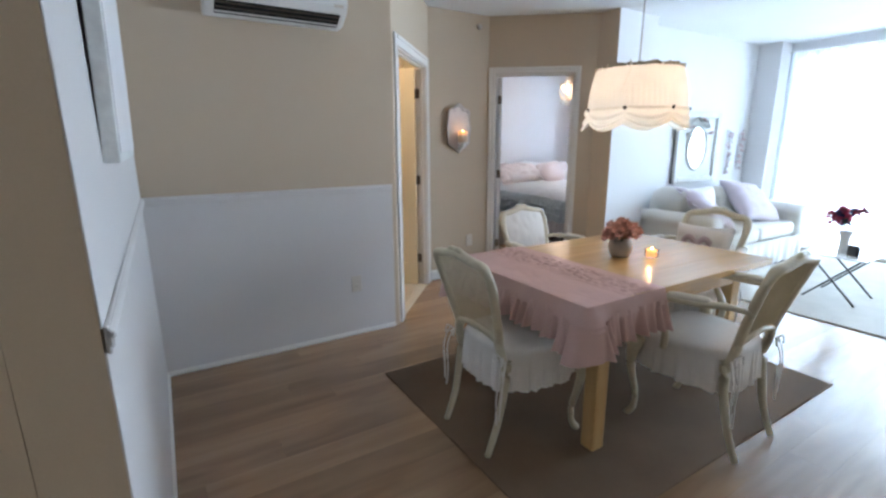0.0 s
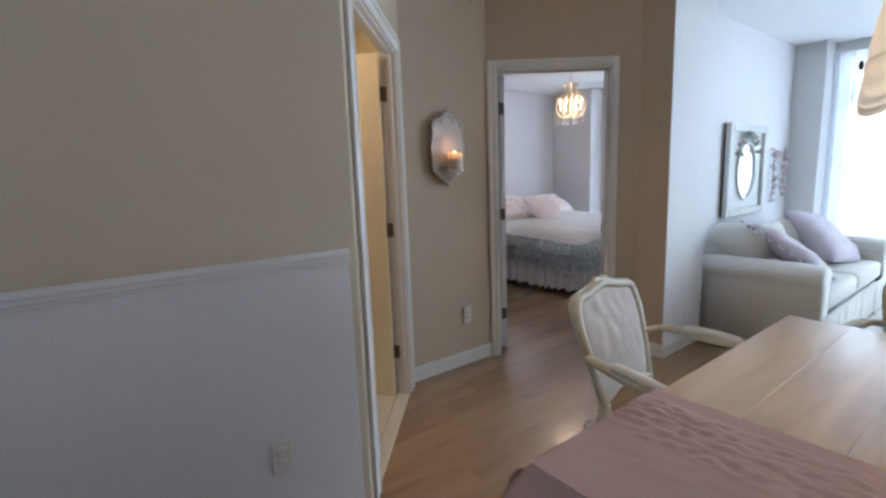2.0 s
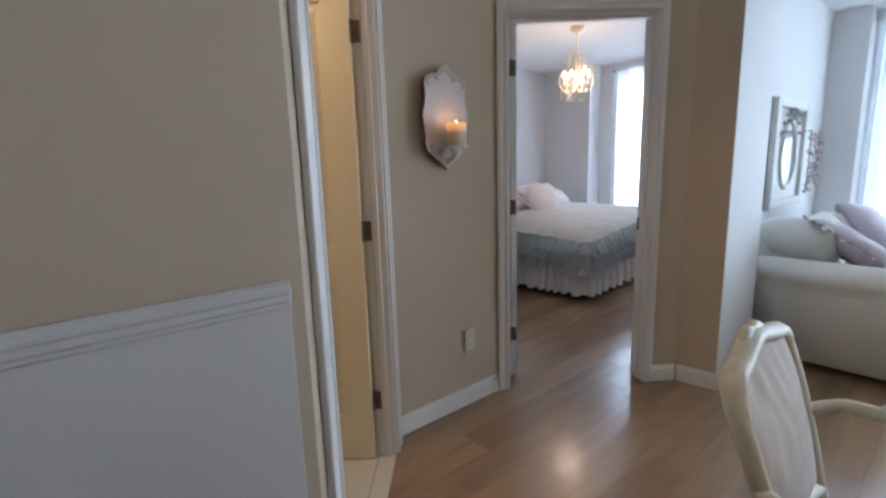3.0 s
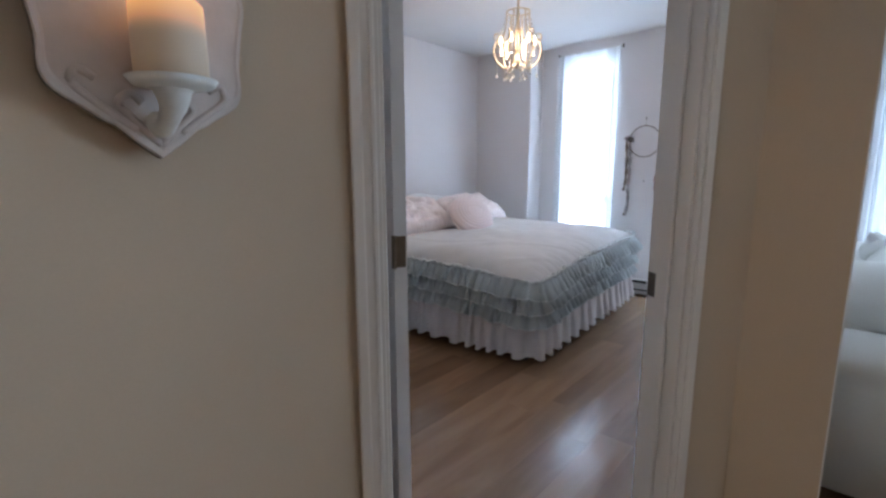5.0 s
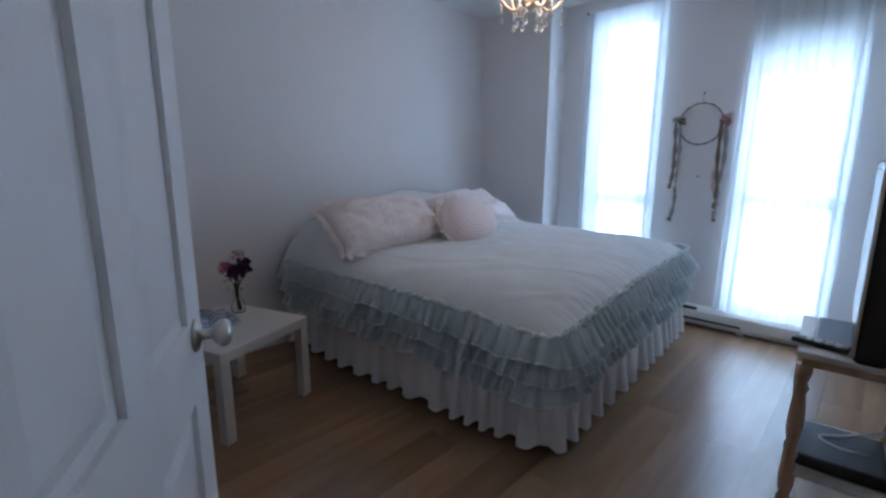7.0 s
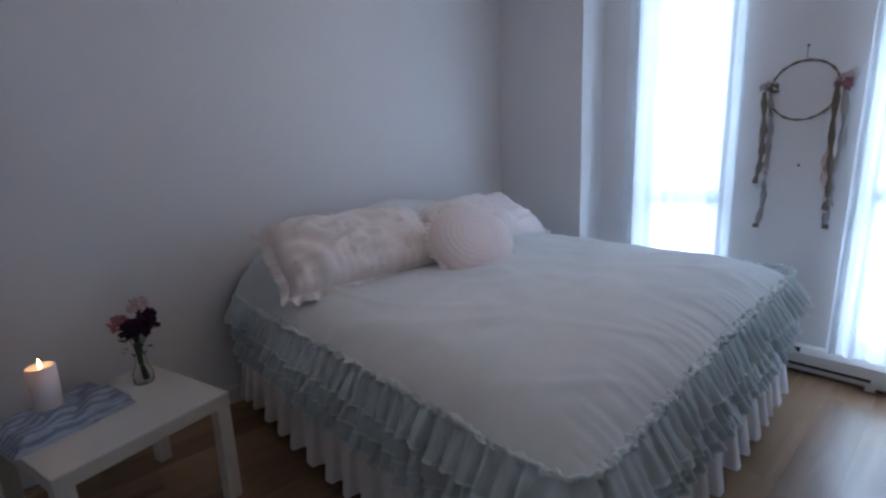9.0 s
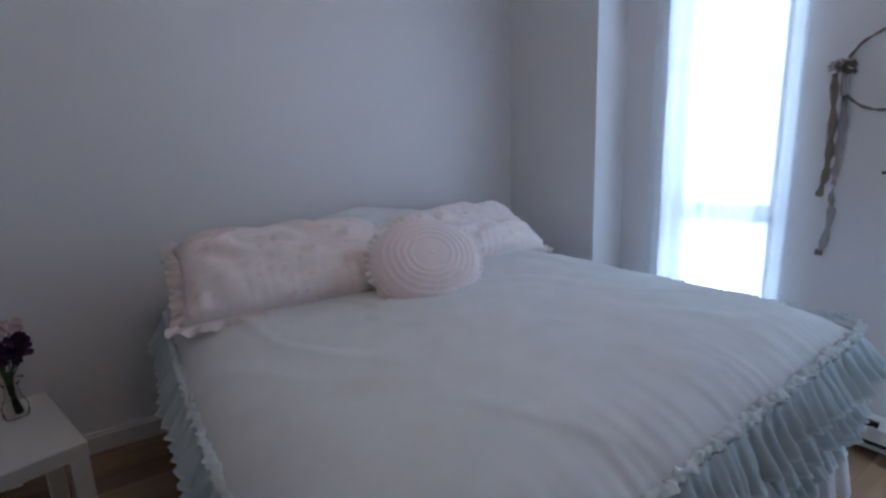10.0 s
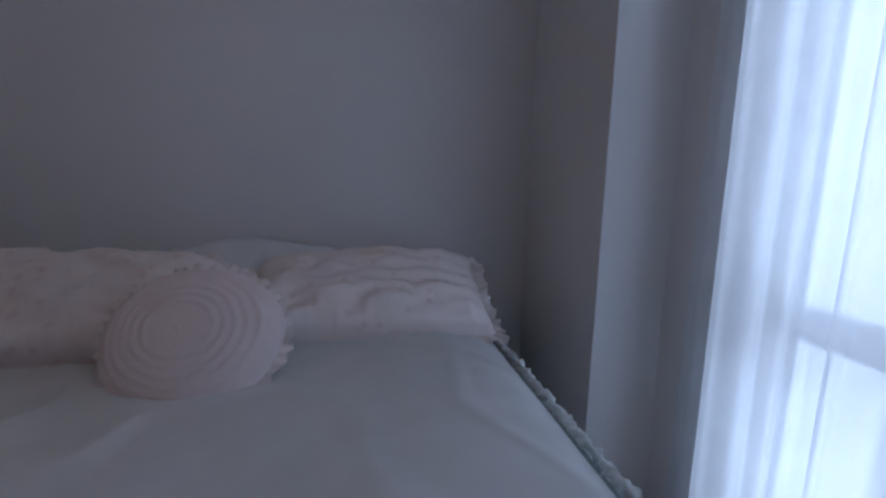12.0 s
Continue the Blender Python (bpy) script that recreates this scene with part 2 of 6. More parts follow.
MIRROR = material("silvered_mirror", (0.9, 0.9, 0.9), 0.03, 1.0, vary=0.0, bump=0.0)
STEEL = material("brushed_steel", (0.55, 0.54, 0.52), 0.28, 1.0, vary=0.05, grain=120)
NICKEL = material("worn_brown_hinge", (0.17, 0.14, 0.115), 0.4, 0.9, vary=0.15, grain=60)
BLACK = material("black_plastic", (0.010, 0.010, 0.012), 0.4, vary=0.1)
DARK = material("dark_slot", (0.015, 0.014, 0.013), 0.7)
SCREEN = material("dark_glossy_screen", (0.01, 0.01, 0.012), 0.06, vary=0.0, bump=0.0, coat=0.6)
ACWHITE = material("white_ac_plastic", (0.78, 0.77, 0.75), 0.35, vary=0.02, grain=20, bump=0.02)
IVORYPLASTIC = material("ivory_plate_plastic", (0.63, 0.56, 0.49), 0.4, vary=0.02, bump=0.02)
WAX = glow("lit_candle_wax", (1.0, 0.52, 0.2), 0.7)
WAX_SCONCE = wax_glow("glowing_sconce_candle", (0.62, 0.50, 0.38), (1.0, 0.42, 0.10), 0.155, 0.206, 0.02, 0.9)
WAX_PILLAR = wax_glow("glowing_pillar_candle", (0.86, 0.74, 0.72), (1.0, 0.46, 0.22), 0.10, 0.20, 0.008, 0.14)
FLAME = glow("flame", (1.0, 0.6, 0.2), 30)
BULB = glow("warm_bulb", (1.0, 0.78, 0.5), 7)
STONE = material("grey_ceramic", (0.32, 0.29, 0.26), 0.55, vary=0.12, grain=40, bump=0.2)
PORCELAIN = material("white_porcelain", (0.78, 0.77, 0.77), 0.2, vary=0.02, bump=0.02)
FLOWERPINK = material("dusty_pink_petal", (0.70, 0.36, 0.29), 0.8, vary=0.25, grain=60, per_island=0.3)
FLOWERRED = material("crimson_petal", (0.36, 0.012, 0.05), 0.7, vary=0.25, grain=60, per_island=0.35)
FLOWERPURPLE = material("purple_petal", (0.06, 0.008, 0.07), 0.7, vary=0.25, grain=60, per_island=0.4)
DUSKROSE = material("dusk_rose_petal", (0.50, 0.19, 0.24), 0.8, vary=0.2, grain=60, per_island=0.25)
LEAF = material("dark_green_leaf", (0.03, 0.06, 0.025), 0.6, vary=0.25, grain=40, per_island=0.3)
LACKWHITE = material("white_lacquer", (0.59, 0.555, 0.515), 0.35, vary=0.02, bump=0.02)
BRANCH = material("grey_twig", (0.20, 0.16, 0.13), 0.85, vary=0.3, grain=60, bump=0.5)
RIBBON = cloth("grey_floral_ribbon", (0.40, 0.37, 0.37), 0.1)
PINKRIBBON = cloth("dusty_pink_ribbon", (0.58, 0.45, 0.48), 0.2)
PALEROSE = material("faded_rose_petal", (0.66, 0.50, 0.50), 0.85, vary=0.15, grain=60, per_island=0.15)
SILVERFRAME = material("whitewashed_frame", (0.66, 0.66, 0.64), 0.5, vary=0.15, grain=40, bump=0.3)
CRYSTAL = glass("amber_lit_crystal", (1.0, 0.9, 0.75), 0.05)
GILT = material("ivory_chandelier_metal", (0.70, 0.58, 0.42), 0.4, 0.3, vary=0.1)
THROW = printed("grey_blue_striped_cloth", (0.33, 0.36, 0.43), (0.10, 0.12, 0.18), 0, stripes=13)
DARKEDGE = material("dark_bronze_edge", (0.10, 0.075, 0.055), 0.5, vary=0.2, grain=50, bump=0.2)
WHITEWASH = material("pink_grey_whitewash", (0.58, 0.51, 0.48), 0.5, vary=0.10, grain=26, bump=0.35, blot=9)
FRAYED = cloth("frayed_beige_linen", (0.50, 0.40, 0.30), 0.25)
DARKBACK = material("dark_frame_back", (0.05, 0.04, 0.035), 0.8)


# ---- mesh tools ----
def mesh_of(name, bm, mat, smooth=False):
    bmesh.ops.recalc_face_normals(bm, faces=bm.faces)
    me = bpy.data.meshes.new(name)
    bm.to_mesh(me)
    bm.free()
    for m in (mat if isinstance(mat, (list, tuple)) else [mat]):
        me.materials.append(m)
    if smooth:
        for p in me.polygons:
            p.use_smooth = True
    return me


def solid(name, bm, mat, smooth=False):
    return new(name, mesh_of(name, bm, mat, smooth))


def part(name, bm, mat, parent, label="", smooth=False):
    ob = solid(name, bm, mat, smooth)
    ob.parent = parent
    return tagged(ob, label) if label else ob


def thing(name, x, y, z, turn, label, category, group=""):
    ob = new(name)
    ob.empty_display_size = 0.05
    ob.matrix_basis = pose(x, y, z, 0, 0, turn)
    return tagged(ob, label, category, group)


def setting(ob, label="", category=""):
    return tagged(ob, label, category, "", "structure")


def add_box(bm, x0, x1, y0, y1, z0, z1, bevel=0.0, m=None, seg=2):
    g = bmesh.ops.create_cube(bm, size=1.0)
    vs = g["verts"]
    for v in vs:
        v.co = Vector((x0 + (v.co.x + 0.5) * (x1 - x0), y0 + (v.co.y + 0.5) * (y1 - y0), z0 + (v.co.z + 0.5) * (z1 - z0)))
    if m is not None:
        bmesh.ops.transform(bm, matrix=m, verts=vs)
    if bevel > 0:
        es = {e for v in vs for e in v.link_edges}
        bmesh.ops.bevel(bm, geom=list(es), offset=bevel, segments=seg, affect="EDGES", profile=0.5)
    return bm


def box(x0, x1, y0, y1, z0, z1, bevel=0.0, m=None, seg=2):
    return add_box(bmesh.new(), x0, x1, y0, y1, z0, z1, bevel, m, seg)


def add_lathe(bm, profile, n=24, m=None, wave=None):
    """Turned shape from (radius, z) pairs; wave(angle, k) scales the radius."""
    rings = []
    for k, (r, z) in enumerate(profile):
        ring = []
        for i in range(n):
            a = 2 * math.pi * i / n
            rr = r * (wave(a, k) if wave else 1)
            co = Vector((rr * math.cos(a), rr * math.sin(a), z))
            ring.append(bm.verts.new(m @ co if m is not None else co))
        rings.append(ring)
    for a, b in zip(rings, rings[1:]):
        for i in range(n):
            bm.faces.new((a[i], a[(i + 1) % n], b[(i + 1) % n], b[i]))
    for ring, r in ((rings[0], profile[0][0]), (rings[-1], profile[-1][0])):
        if r > 1e-4:
            bm.faces.new(ring)
    return bm


def lathe(profile, n=24, m=None, wave=None):
    return add_lathe(bmesh.new(), profile, n, m, wave)


def add_tube(bm, pts, radii, n=8, flat=1.0, closed=False):
    """Round or flattened bar along points."""
    pts = [Vector(p) for p in pts]
    if not isinstance(radii, (list, tuple)):
        radii = [radii] * len(pts)
    rings, count = [], len(pts)
    up = Vector((0, 0, 1))
    for i, p in enumerate(pts):
        a = pts[i - 1] if (i or closed) else p
        b = pts[(i + 1) % count] if (i < count - 1 or closed) else p
        d = (b - a).normalized()
        s = d.cross(up)
        if s.length < 0.1:
            s = d.cross(Vector((0, 1, 0)))
        s.normalize()
        u = s.cross(d).normalized()
        rings.append([bm.verts.new(p + s * (math.cos(2 * math.pi * k / n) * radii[i]) + u * (math.sin(2 * math.pi * k / n) * radii[i] * flat)) for k in range(n)])
    pairs = list(zip(rings, rings[1:])) + ([(rings[-1], rings[0])] if closed else [])
    for a, b in pairs:
        for k in range(n):
            bm.faces.new((a[k], a[(k + 1) % n], b[(k + 1) % n], b[k]))
    if not closed:
        bm.faces.new(rings[0])
        bm.faces.new(rings[-1])
    return bm


def tube(pts, radii, n=8, flat=1.0, closed=False):
    return add_tube(bmesh.new(), pts, radii, n, flat, closed)


def smooth_line(pts, steps=6):
    """Catmull-Rom line through points."""
    pts = [Vector(p) for p in pts]
    out = []
    for i in range(len(pts) - 1):
        p0, p1, p2, p3 = pts[max(i - 1, 0)], pts[i], pts[i + 1], pts[min(i + 2, len(pts) - 1)]
        for k in range(steps):
            t = k / steps
            out.append(0.5 * (2 * p1 + (p2 - p0) * t + (2 * p0 - 5 * p1 + 4 * p2 - p3) * t * t + (3 * p1 - p0 - 3 * p2 + p3) * t ** 3))
    return out + [pts[-1]]


def grid_sheet(nu, nv, f, closed_u=False, bm=None):
    """Sheet of quads from f(u, v), u and v in 0..1."""
    bm = bm or bmesh.new()
    cols = nu if closed_u else nu + 1
    vs = [[bm.verts.new(f(i / nu, j / nv)) for j in range(nv + 1)] for i in range(cols)]
    for i in range(nu):
        a, b = vs[i], vs[(i + 1) % cols]
        for j in range(nv):
            bm.faces.new((a[j], b[j], b[j + 1], a[j + 1]))
    return bm


def wall_frame(p, q):
    """Local frame of a wall: x along p to q, y into the wall (to the left of p to q), z up."""
    d = Vector((q[0] - p[0], q[1] - p[1], 0))
    a = math.degrees(math.atan2(d.y, d.x))
    return pose(p[0], p[1], 0, 0, 0, a), d.length


def wall(name, p, q, mat, thick=0.12, z0=0.0, z1=2.565, holes=(), label="", ext=(0, 0)):
    m, length = wall_frame(p, q)
    bm = bmesh.new()
    x = -ext[0]
    for s0, s1, h0, h1 in holes:
        add_box(bm, x, s0, 0, thick, z0, z1)
        if h0 > z0:
            add_box(bm, s0, s1, 0, thick, z0, h0)
        if h1 < z1:
            add_box(bm, s0, s1, 0, thick, h1, z1)
        x = s1
    add_box(bm, x, length + ext[1], 0, thick, z0, z1)
    ob = solid(name, bm, mat)
    ob.matrix_basis = m
    return setting(ob, label, "wall")

# ---- structure ----
H = 2.565
WX = 7.27                                  # inner face of the window walls
A0, A1 = (0.10, 3.0), (1.655, 3.0)       # wall with the air conditioner
S0, S1 = (2.444, 3.885), (3.136, 3.881)   # wall with the sconce
C1 = (3.968, 3.245)                       # inner corner beside the bedroom door
D1 = (3.998, 3.035)                       # outer corner towards the living room
wall("wall_dining", (0.10, 3.0), A1, BEIGE, 0.12, label="beige painted dining wall above a white chair rail")
wall("wall_entry", (0.10, 0.86), (0.10, 3.0), BEIGE, 0.12, label="entry wall, beige at its end and white on its face")
wall("wall_entry_return", (-1.2, 0.86), (0.10, 0.86), BEIGE, 0.12, ext=(0, -0.121), label="beige painted wall end beside the entry")
wall("wall_bathroom", A1, S0, BEIGE, 0.075, holes=[(0.12, 1.047, 0.0, 2.05)], label="beige angled wall with the bathroom doorway")
wall("wall_sconce", S0, S1, BEIGE, 0.12, label="beige painted wall with a candle sconce")
wall("wall_bedroom_door", S1, C1, BEIGE, 0.14, holes=[(0.062, 0.856, 0.0, 2.05)], ext=(0, 0.05), label="beige angled wall with the bedroom doorway")
wall("wall_return", C1, D1, BEIGE, 0.1, ext=(0, -0.004), label="short beige wall between the doorway and the corner")
wall("wall_stub", D1, (4.58, 3.045), WHITE, 0.232, label="pale painted wall end beside the sofa")
wall("wall_living", (4.58, 3.27), (7.02, 3.27), WHITE, 0.13, ext=(0.1, 0), label="pale painted living room wall behind the sofa")
wall("wall_column", (7.02, 3.60), (7.02, 3.0), WHITE, 0.5, label="pale painted structural column")
wall("wall_window_living", (WX, 3.0), (WX, -1.6), WHITE, 0.14, holes=[(0.09, 4.1, 0.03, 2.42)], label="pale window wall of the living room")
wall("wall_window_bedroom", (WX, 5.80), (WX, 3.60), WHITE, 0.14, holes=[(0.34, 0.83, 0.17, 2.37), (1.45, 2.03, 0.17, 2.37)], label="pale window wall of the bedroom")
wall("wall_bedroom_column", (7.015, 6.51), (7.015, 5.785), WHITE, 0.5, label="pale painted corner column in the bedroom")
wall("wall_headboard", (3.0, 6.51), (7.1, 6.51), WHITE, 0.12, label="pale painted wall behind the bed")
wall("wall_bedroom_pier", (3.0, 6.41), (4.262, 6.41), WHITE, 0.098, label="shallow pale wall pier beside the nightstand")
wall("wall_bedroom_west", (3.0, 4.0), (3.0, 6.51), WHITE, 0.12, label="pale painted bedroom side wall")
# Neither wall is seen; both are added to close the rooms behind the camera.
wall("wall_south", (8.0, -1.6), (-1.2, -1.6), BEIGE, 0.12, label="unseen beige wall added to close the dining room")
wall("wall_west", (-1.2, -1.6), (-1.2, 0.9), BEIGE, 0.12, label="unseen beige wall added to close the entry")
wall("wall_bath_back", (0.3, 5.2), (2.9, 5.2), CREAM, 0.1, label="cream bathroom wall")
wall("wall_bath_west", (0.3, 3.13), (0.3, 5.2), CREAM, 0.1, label="cream bathroom side wall")
wall("wall_bath_east", (2.85, 5.2), (2.85, 4.0), CREAM, 0.1, label="cream bathroom side wall")
setting(solid("ceiling", box(-1.4, 8.1, -1.8, 6.7, H, H + 0.12), CEIL), "white painted ceiling", "ceiling")
setting(solid("floor", box(-1.4, 7.58, -1.8, 6.7, -0.10, -0.012), JOINT), "brown wooden plank floor", "floor")

# ---- trim, doors, windows ----
def run_trim(name, p, q, profile, mat, label, off=0.0, ext=(0, 0)):
    """Straight moulding along a wall's face: profile boxes (depth, z0, z1)."""
    m, length = wall_frame(p, q)
    bm = bmesh.new()
    for depth, z0, z1 in profile:
        add_box(bm, -ext[0], length + ext[1], -depth - off, -off, z0, z1, min(0.004, depth * 0.3), None, 1)
    ob = solid(name, bm, mat)
    ob.matrix_basis = m
    return setting(ob, label, "trim")


run_trim("wall_paint_entry", (0.10, 0.86), (0.10, 3.0), [(0.004, 1.078, H)], WAINSCOT, "white painted upper face of the entry wall", ext=(0, -0.004))
RAIL = [(0.008, 1.032, 1.082), (0.013, 1.042, 1.077), (0.017, 1.058, 1.072)]
BASE = [(0.013, 0.0, 0.085), (0.009, 0.085, 0.10)]
for p, q, e in (((0.10, 3.0), A1, (-0.004, -0.03)), ((0.10, 0.86), (0.10, 3.0), (0.0, -0.004))):
    run_trim("wainscot", p, q, [(0.004, 0.0, 1.036)], WAINSCOT, "white painted lower wall below the chair rail", ext=e)
    run_trim("chair_rail", p, q, RAIL, WAINSCOT, "white moulded chair rail on the beige wall", 0.004, ext=e)
    run_trim("baseboard", p, q, [(0.012, 0.0, 0.022), (0.007, 0.022, 0.03)], TRIM, "slim white painted baseboard", 0.004, ext=e)
dm, _ = wall_frame(S1, C1)
for p, q, e in ((S0, S1, (0, 0)), (tuple((dm @ Vector((0.902, 0, 0)))[:2]), C1, (0, -0.01)), (C1, D1, (-0.01, 0.012)), (D1, (4.58, 3.045), (0, 0)), ((4.6, 3.27), (7.0, 3.27), (0, 0)), ((3.0, 6.51), (7.0, 6.51), (0, 0)), ((7.015, 6.5), (7.015, 5.785), (0, 0)),
                ((WX, 5.78), (WX, 4.80), (0, 0)), ((7.02, 3.6), (7.02, 3.0), (-.01, 0)), ((WX, 3.0), (WX, 2.92), (0, 0))):
    run_trim("baseboard", p, q, BASE, TRIM, "white painted baseboard", ext=e)


def door_frame(name, p, q, s0, s1, top, thick, label, both=True, wide=0.062, wide_far=None):
    """Jambs, stop and moulded casing round an opening in a wall."""
    m, length = wall_frame(p, q)
    far_w = wide if wide_far is None else wide_far
    root = setting(new(name), label, "door frame")
    root.matrix_basis = m
    for nm, x0, x1, z0, z1 in (("jamb", s0, s0 + 0.018, 0, top), ("jamb", s1 - 0.018, s1, 0, top), ("head_jamb", s0 + 0.018, s1 - 0.018, top - 0.018, top)):
        part(nm, box(x0, x1, -0.004, thick + 0.004, z0, z1, 0.002, None, 1), TRIM, root)
    for x0, x1, z0, z1 in ((s0 + 0.018, s0 + 0.029, 0, top - 0.018), (s1 - 0.029, s1 - 0.018, 0, top - 0.018), (s0 + 0.029, s1 - 0.029, top - 0.029, top - 0.018)):
        part("door_stop", box(x0, x1, thick * 0.3, thick * 0.68, z0, z1, 0.003, None, 1), TRIM, root)
    for y0, sg in ((0.0, -1), (thick, 1)) if both else ((0.0, -1),):
        for nm, x0, x1, z0, z1, o in (("casing", s0 - wide, s0 + 0.008, 0, top + wide, 0), ("casing", s1 - 0.008, s1 + far_w, 0, top + wide, 1), ("head_casing", s0 + 0.008, s1 - 0.008, top - 0.008, top + wide, 2)):
            bm = bmesh.new()
            ya, yb, yc = y0 + sg * 0.001, y0 + sg * 0.012, y0 + sg * 0.019
            add_box(bm, x0, x1, min(ya, yb), max(ya, yb), z0, z1, 0.003, None, 1)
            if o == 0:
                add_box(bm, x0, x0 + 0.026, min(ya, yc), max(ya, yc), z0, z1, 0.005, None, 2)
                add_box(bm, x1 - 0.014, x1, min(ya, yc) + 0.002, max(ya, yc) - 0.002, z0, z1 - wide, 0.004, None, 1)
            elif o == 1:
                add_box(bm, x1 - 0.026, x1, min(ya, yc), max(ya, yc), z0, z1, 0.005, None, 2)
                add_box(bm, x0, x0 + 0.014, min(ya, yc) + 0.002, max(ya, yc) - 0.002, z0, z1 - wide, 0.004, None, 1)
            else:
                add_box(bm, x0, x1, min(ya, yc), max(ya, yc), z1 - 0.026, z1, 0.005, None, 2)
                add_box(bm, x0, x1, min(ya, yc) + 0.002, max(ya, yc) - 0.002, z0, z0 + 0.014, 0.004, None, 1)
            part(nm, bm, TRIM, root)
    return root


door_frame("door_frame_bathroom", A1, S0, 0.112, 1.055, 2.04, 0.075, "white moulded frame of the bathroom doorway", wide=0.072)
door_frame("door_frame_bedroom", S1, C1, 0.052, 0.866, 2.045, 0.14, "white moulded frame of the bedroom doorway", wide=0.048, wide_far=0.034)


def hinge(parent, x, y, z, edge, jamb):
    """Butt hinge: a leaf on the door's edge and one on the jamb, each along its angle in degrees, and a knuckle."""
    bm = bmesh.new()
    for a in (edge, jamb):
        add_box(bm, 0.0, 0.031, -0.0014, 0.0014, -0.041, 0.041, 0.0007, pose(x, y, z, 0, 0, a), 1)
        for dz in (-0.026, 0.0, 0.026):
            add_lathe(bm, [(0.0035, -0.0022), (0.0035, 0.0022)], 8, pose(x, y, z + dz, 0, 0, a) @ pose(0.019, 0, 0, 90, 0, 0))
    add_lathe(bm, [(0.0065, -0.043), (0.0065, 0.043)], 10, pose(x, y, z))
    return part("hinge", bm, NICKEL, parent, "dark brown metal butt hinge")


def panel_door(name, width, height, mat, label, x, y, turn):
    """Four-panel door: stiles, rails, sunk panels with raised fields. Hinge edge at local x 0."""
    root = thing(name, x, y, 0.012, turn, label, "door")
    stile, mid = 0.105, 0.09
    rows = [(0.21, 0.80), (0.955, height - 0.115)]
    cols = [(stile, (width - mid) / 2), ((width + mid) / 2, width - stile)]
    bm = bmesh.new()
    for x0, x1 in ((0, stile), ((width - mid) / 2, (width + mid) / 2), (width - stile, width)):
        add_box(bm, x0, x1, -0.0175, 0.0175, 0, height)
    zs = [0] + [z for r in rows for z in r] + [height]
    for x0, x1 in cols:
        for z0, z1 in zip(zs[::2], zs[1::2]):
            add_box(bm, x0, x1, -0.0175, 0.0175, z0, z1)
    part("slab", bm, mat, root)
    for x0, x1 in cols:
        for z0, z1 in rows:
            bm = box(x0 - 0.001, x1 + 0.001, -0.007, 0.007, z0 - 0.001, z1 + 0.001)
            for sg in (-1, 1):
                a, b = 0.02, 0.045
                lo = [bm.verts.new((px, sg * 0.007, pz)) for px, pz in ((x0 + a, z0 + a), (x1 - a, z0 + a), (x1 - a, z1 - a), (x0 + a, z1 - a))]
                hi = [bm.verts.new((px, sg * 0.0145, pz)) for px, pz in ((x0 + b, z0 + b), (x1 - b, z0 + b), (x1 - b, z1 - b), (x0 + b, z1 - b))]
                bm.faces.new(hi)
                for k in range(4):
                    bm.faces.new((lo[k], lo[(k + 1) % 4], hi[(k + 1) % 4], hi[k]))
            part("panel", bm, mat, root)
    for sg in (-1, 1):
        m = pose(width - 0.06, sg * 0.0175, 0.92, -90 * sg, 0, 0)
        part("knob", lathe([(0.032, 0), (0.032, 0.004), (0.026, 0.009), (0.011, 0.012), (0.010, 0.03), (0.019, 0.036), (0.027, 0.046), (0.027, 0.056), (0.020, 0.064), (0.006, 0.067), (0.0, 0.067)], 24, m), STEEL, root, "brushed steel round door knob", True)
    part("latch_plate", box(width - 0.001, width + 0.0015, -0.012, 0.012, 0.89, 0.95, 0.0005), NICKEL, root)
    return root


# bedroom door stands open into the bedroom, hinged beside the sconce wall
BD = panel_door("door_1", 0.76, 2.01, DOORPAINT, "white four-panel bedroom door standing open", 3.321, 3.922, 61.0)
for z in (0.268, 1.028, 1.785):
    hinge(BD, -0.005, 0.0185, z, -90, 171)
# bathroom door stands open at a right angle into the bathroom
fm, _ = wall_frame(A1, S0)
bx, by, _z = (fm @ Vector((1.0115, 0.090, 0)))
BB = panel_door("door_2", 0.80, 2.005, CREAM, "cream bathroom door standing wide open", bx, by, math.degrees(math.atan2(S0[1] - A1[1], S0[0] - A1[0])) + 90)
for z in (0.26, 1.015, 1.79):
    hinge(BB, -0.005, -0.0185, z, 90, 180)
# strike plate on the bedroom jamb
sm = dm
sp = setting(solid("strike_plate", box(0.8455, 0.8482, 0.10, 0.138, 0.885, 0.955, 0.001), NICKEL), "dark metal strike plate on the door jamb", "strike plate")
sp.matrix_basis = sm
# threshold and bathroom tiles
th = setting(solid("threshold", box(0.13, 1.037, 0.0, 0.075, -0.01, 0.006, 0.003), TILE), "pale stone bathroom threshold", "threshold")
th.matrix_basis = fm
bt = setting(solid("floor_bathroom", box(0.1, 1.2, 0.077, 1.6, -0.011, 0.001), GROUT), "pale tiled bathroom floor", "floor")
bt.matrix_basis = fm
bm = box(0.0, 0.298, 0.0, 0.298, 0.0, 0.006, 0.002, None, 1)
tile_me = mesh_of("tile", bm, TILE)
for i in range(4):
    for j in range(5):
        t = new("tile", tile_me)
        t.parent = bt
        t.location = (0.1 + i * 0.302, 0.078 + j * 0.302, 0.0)


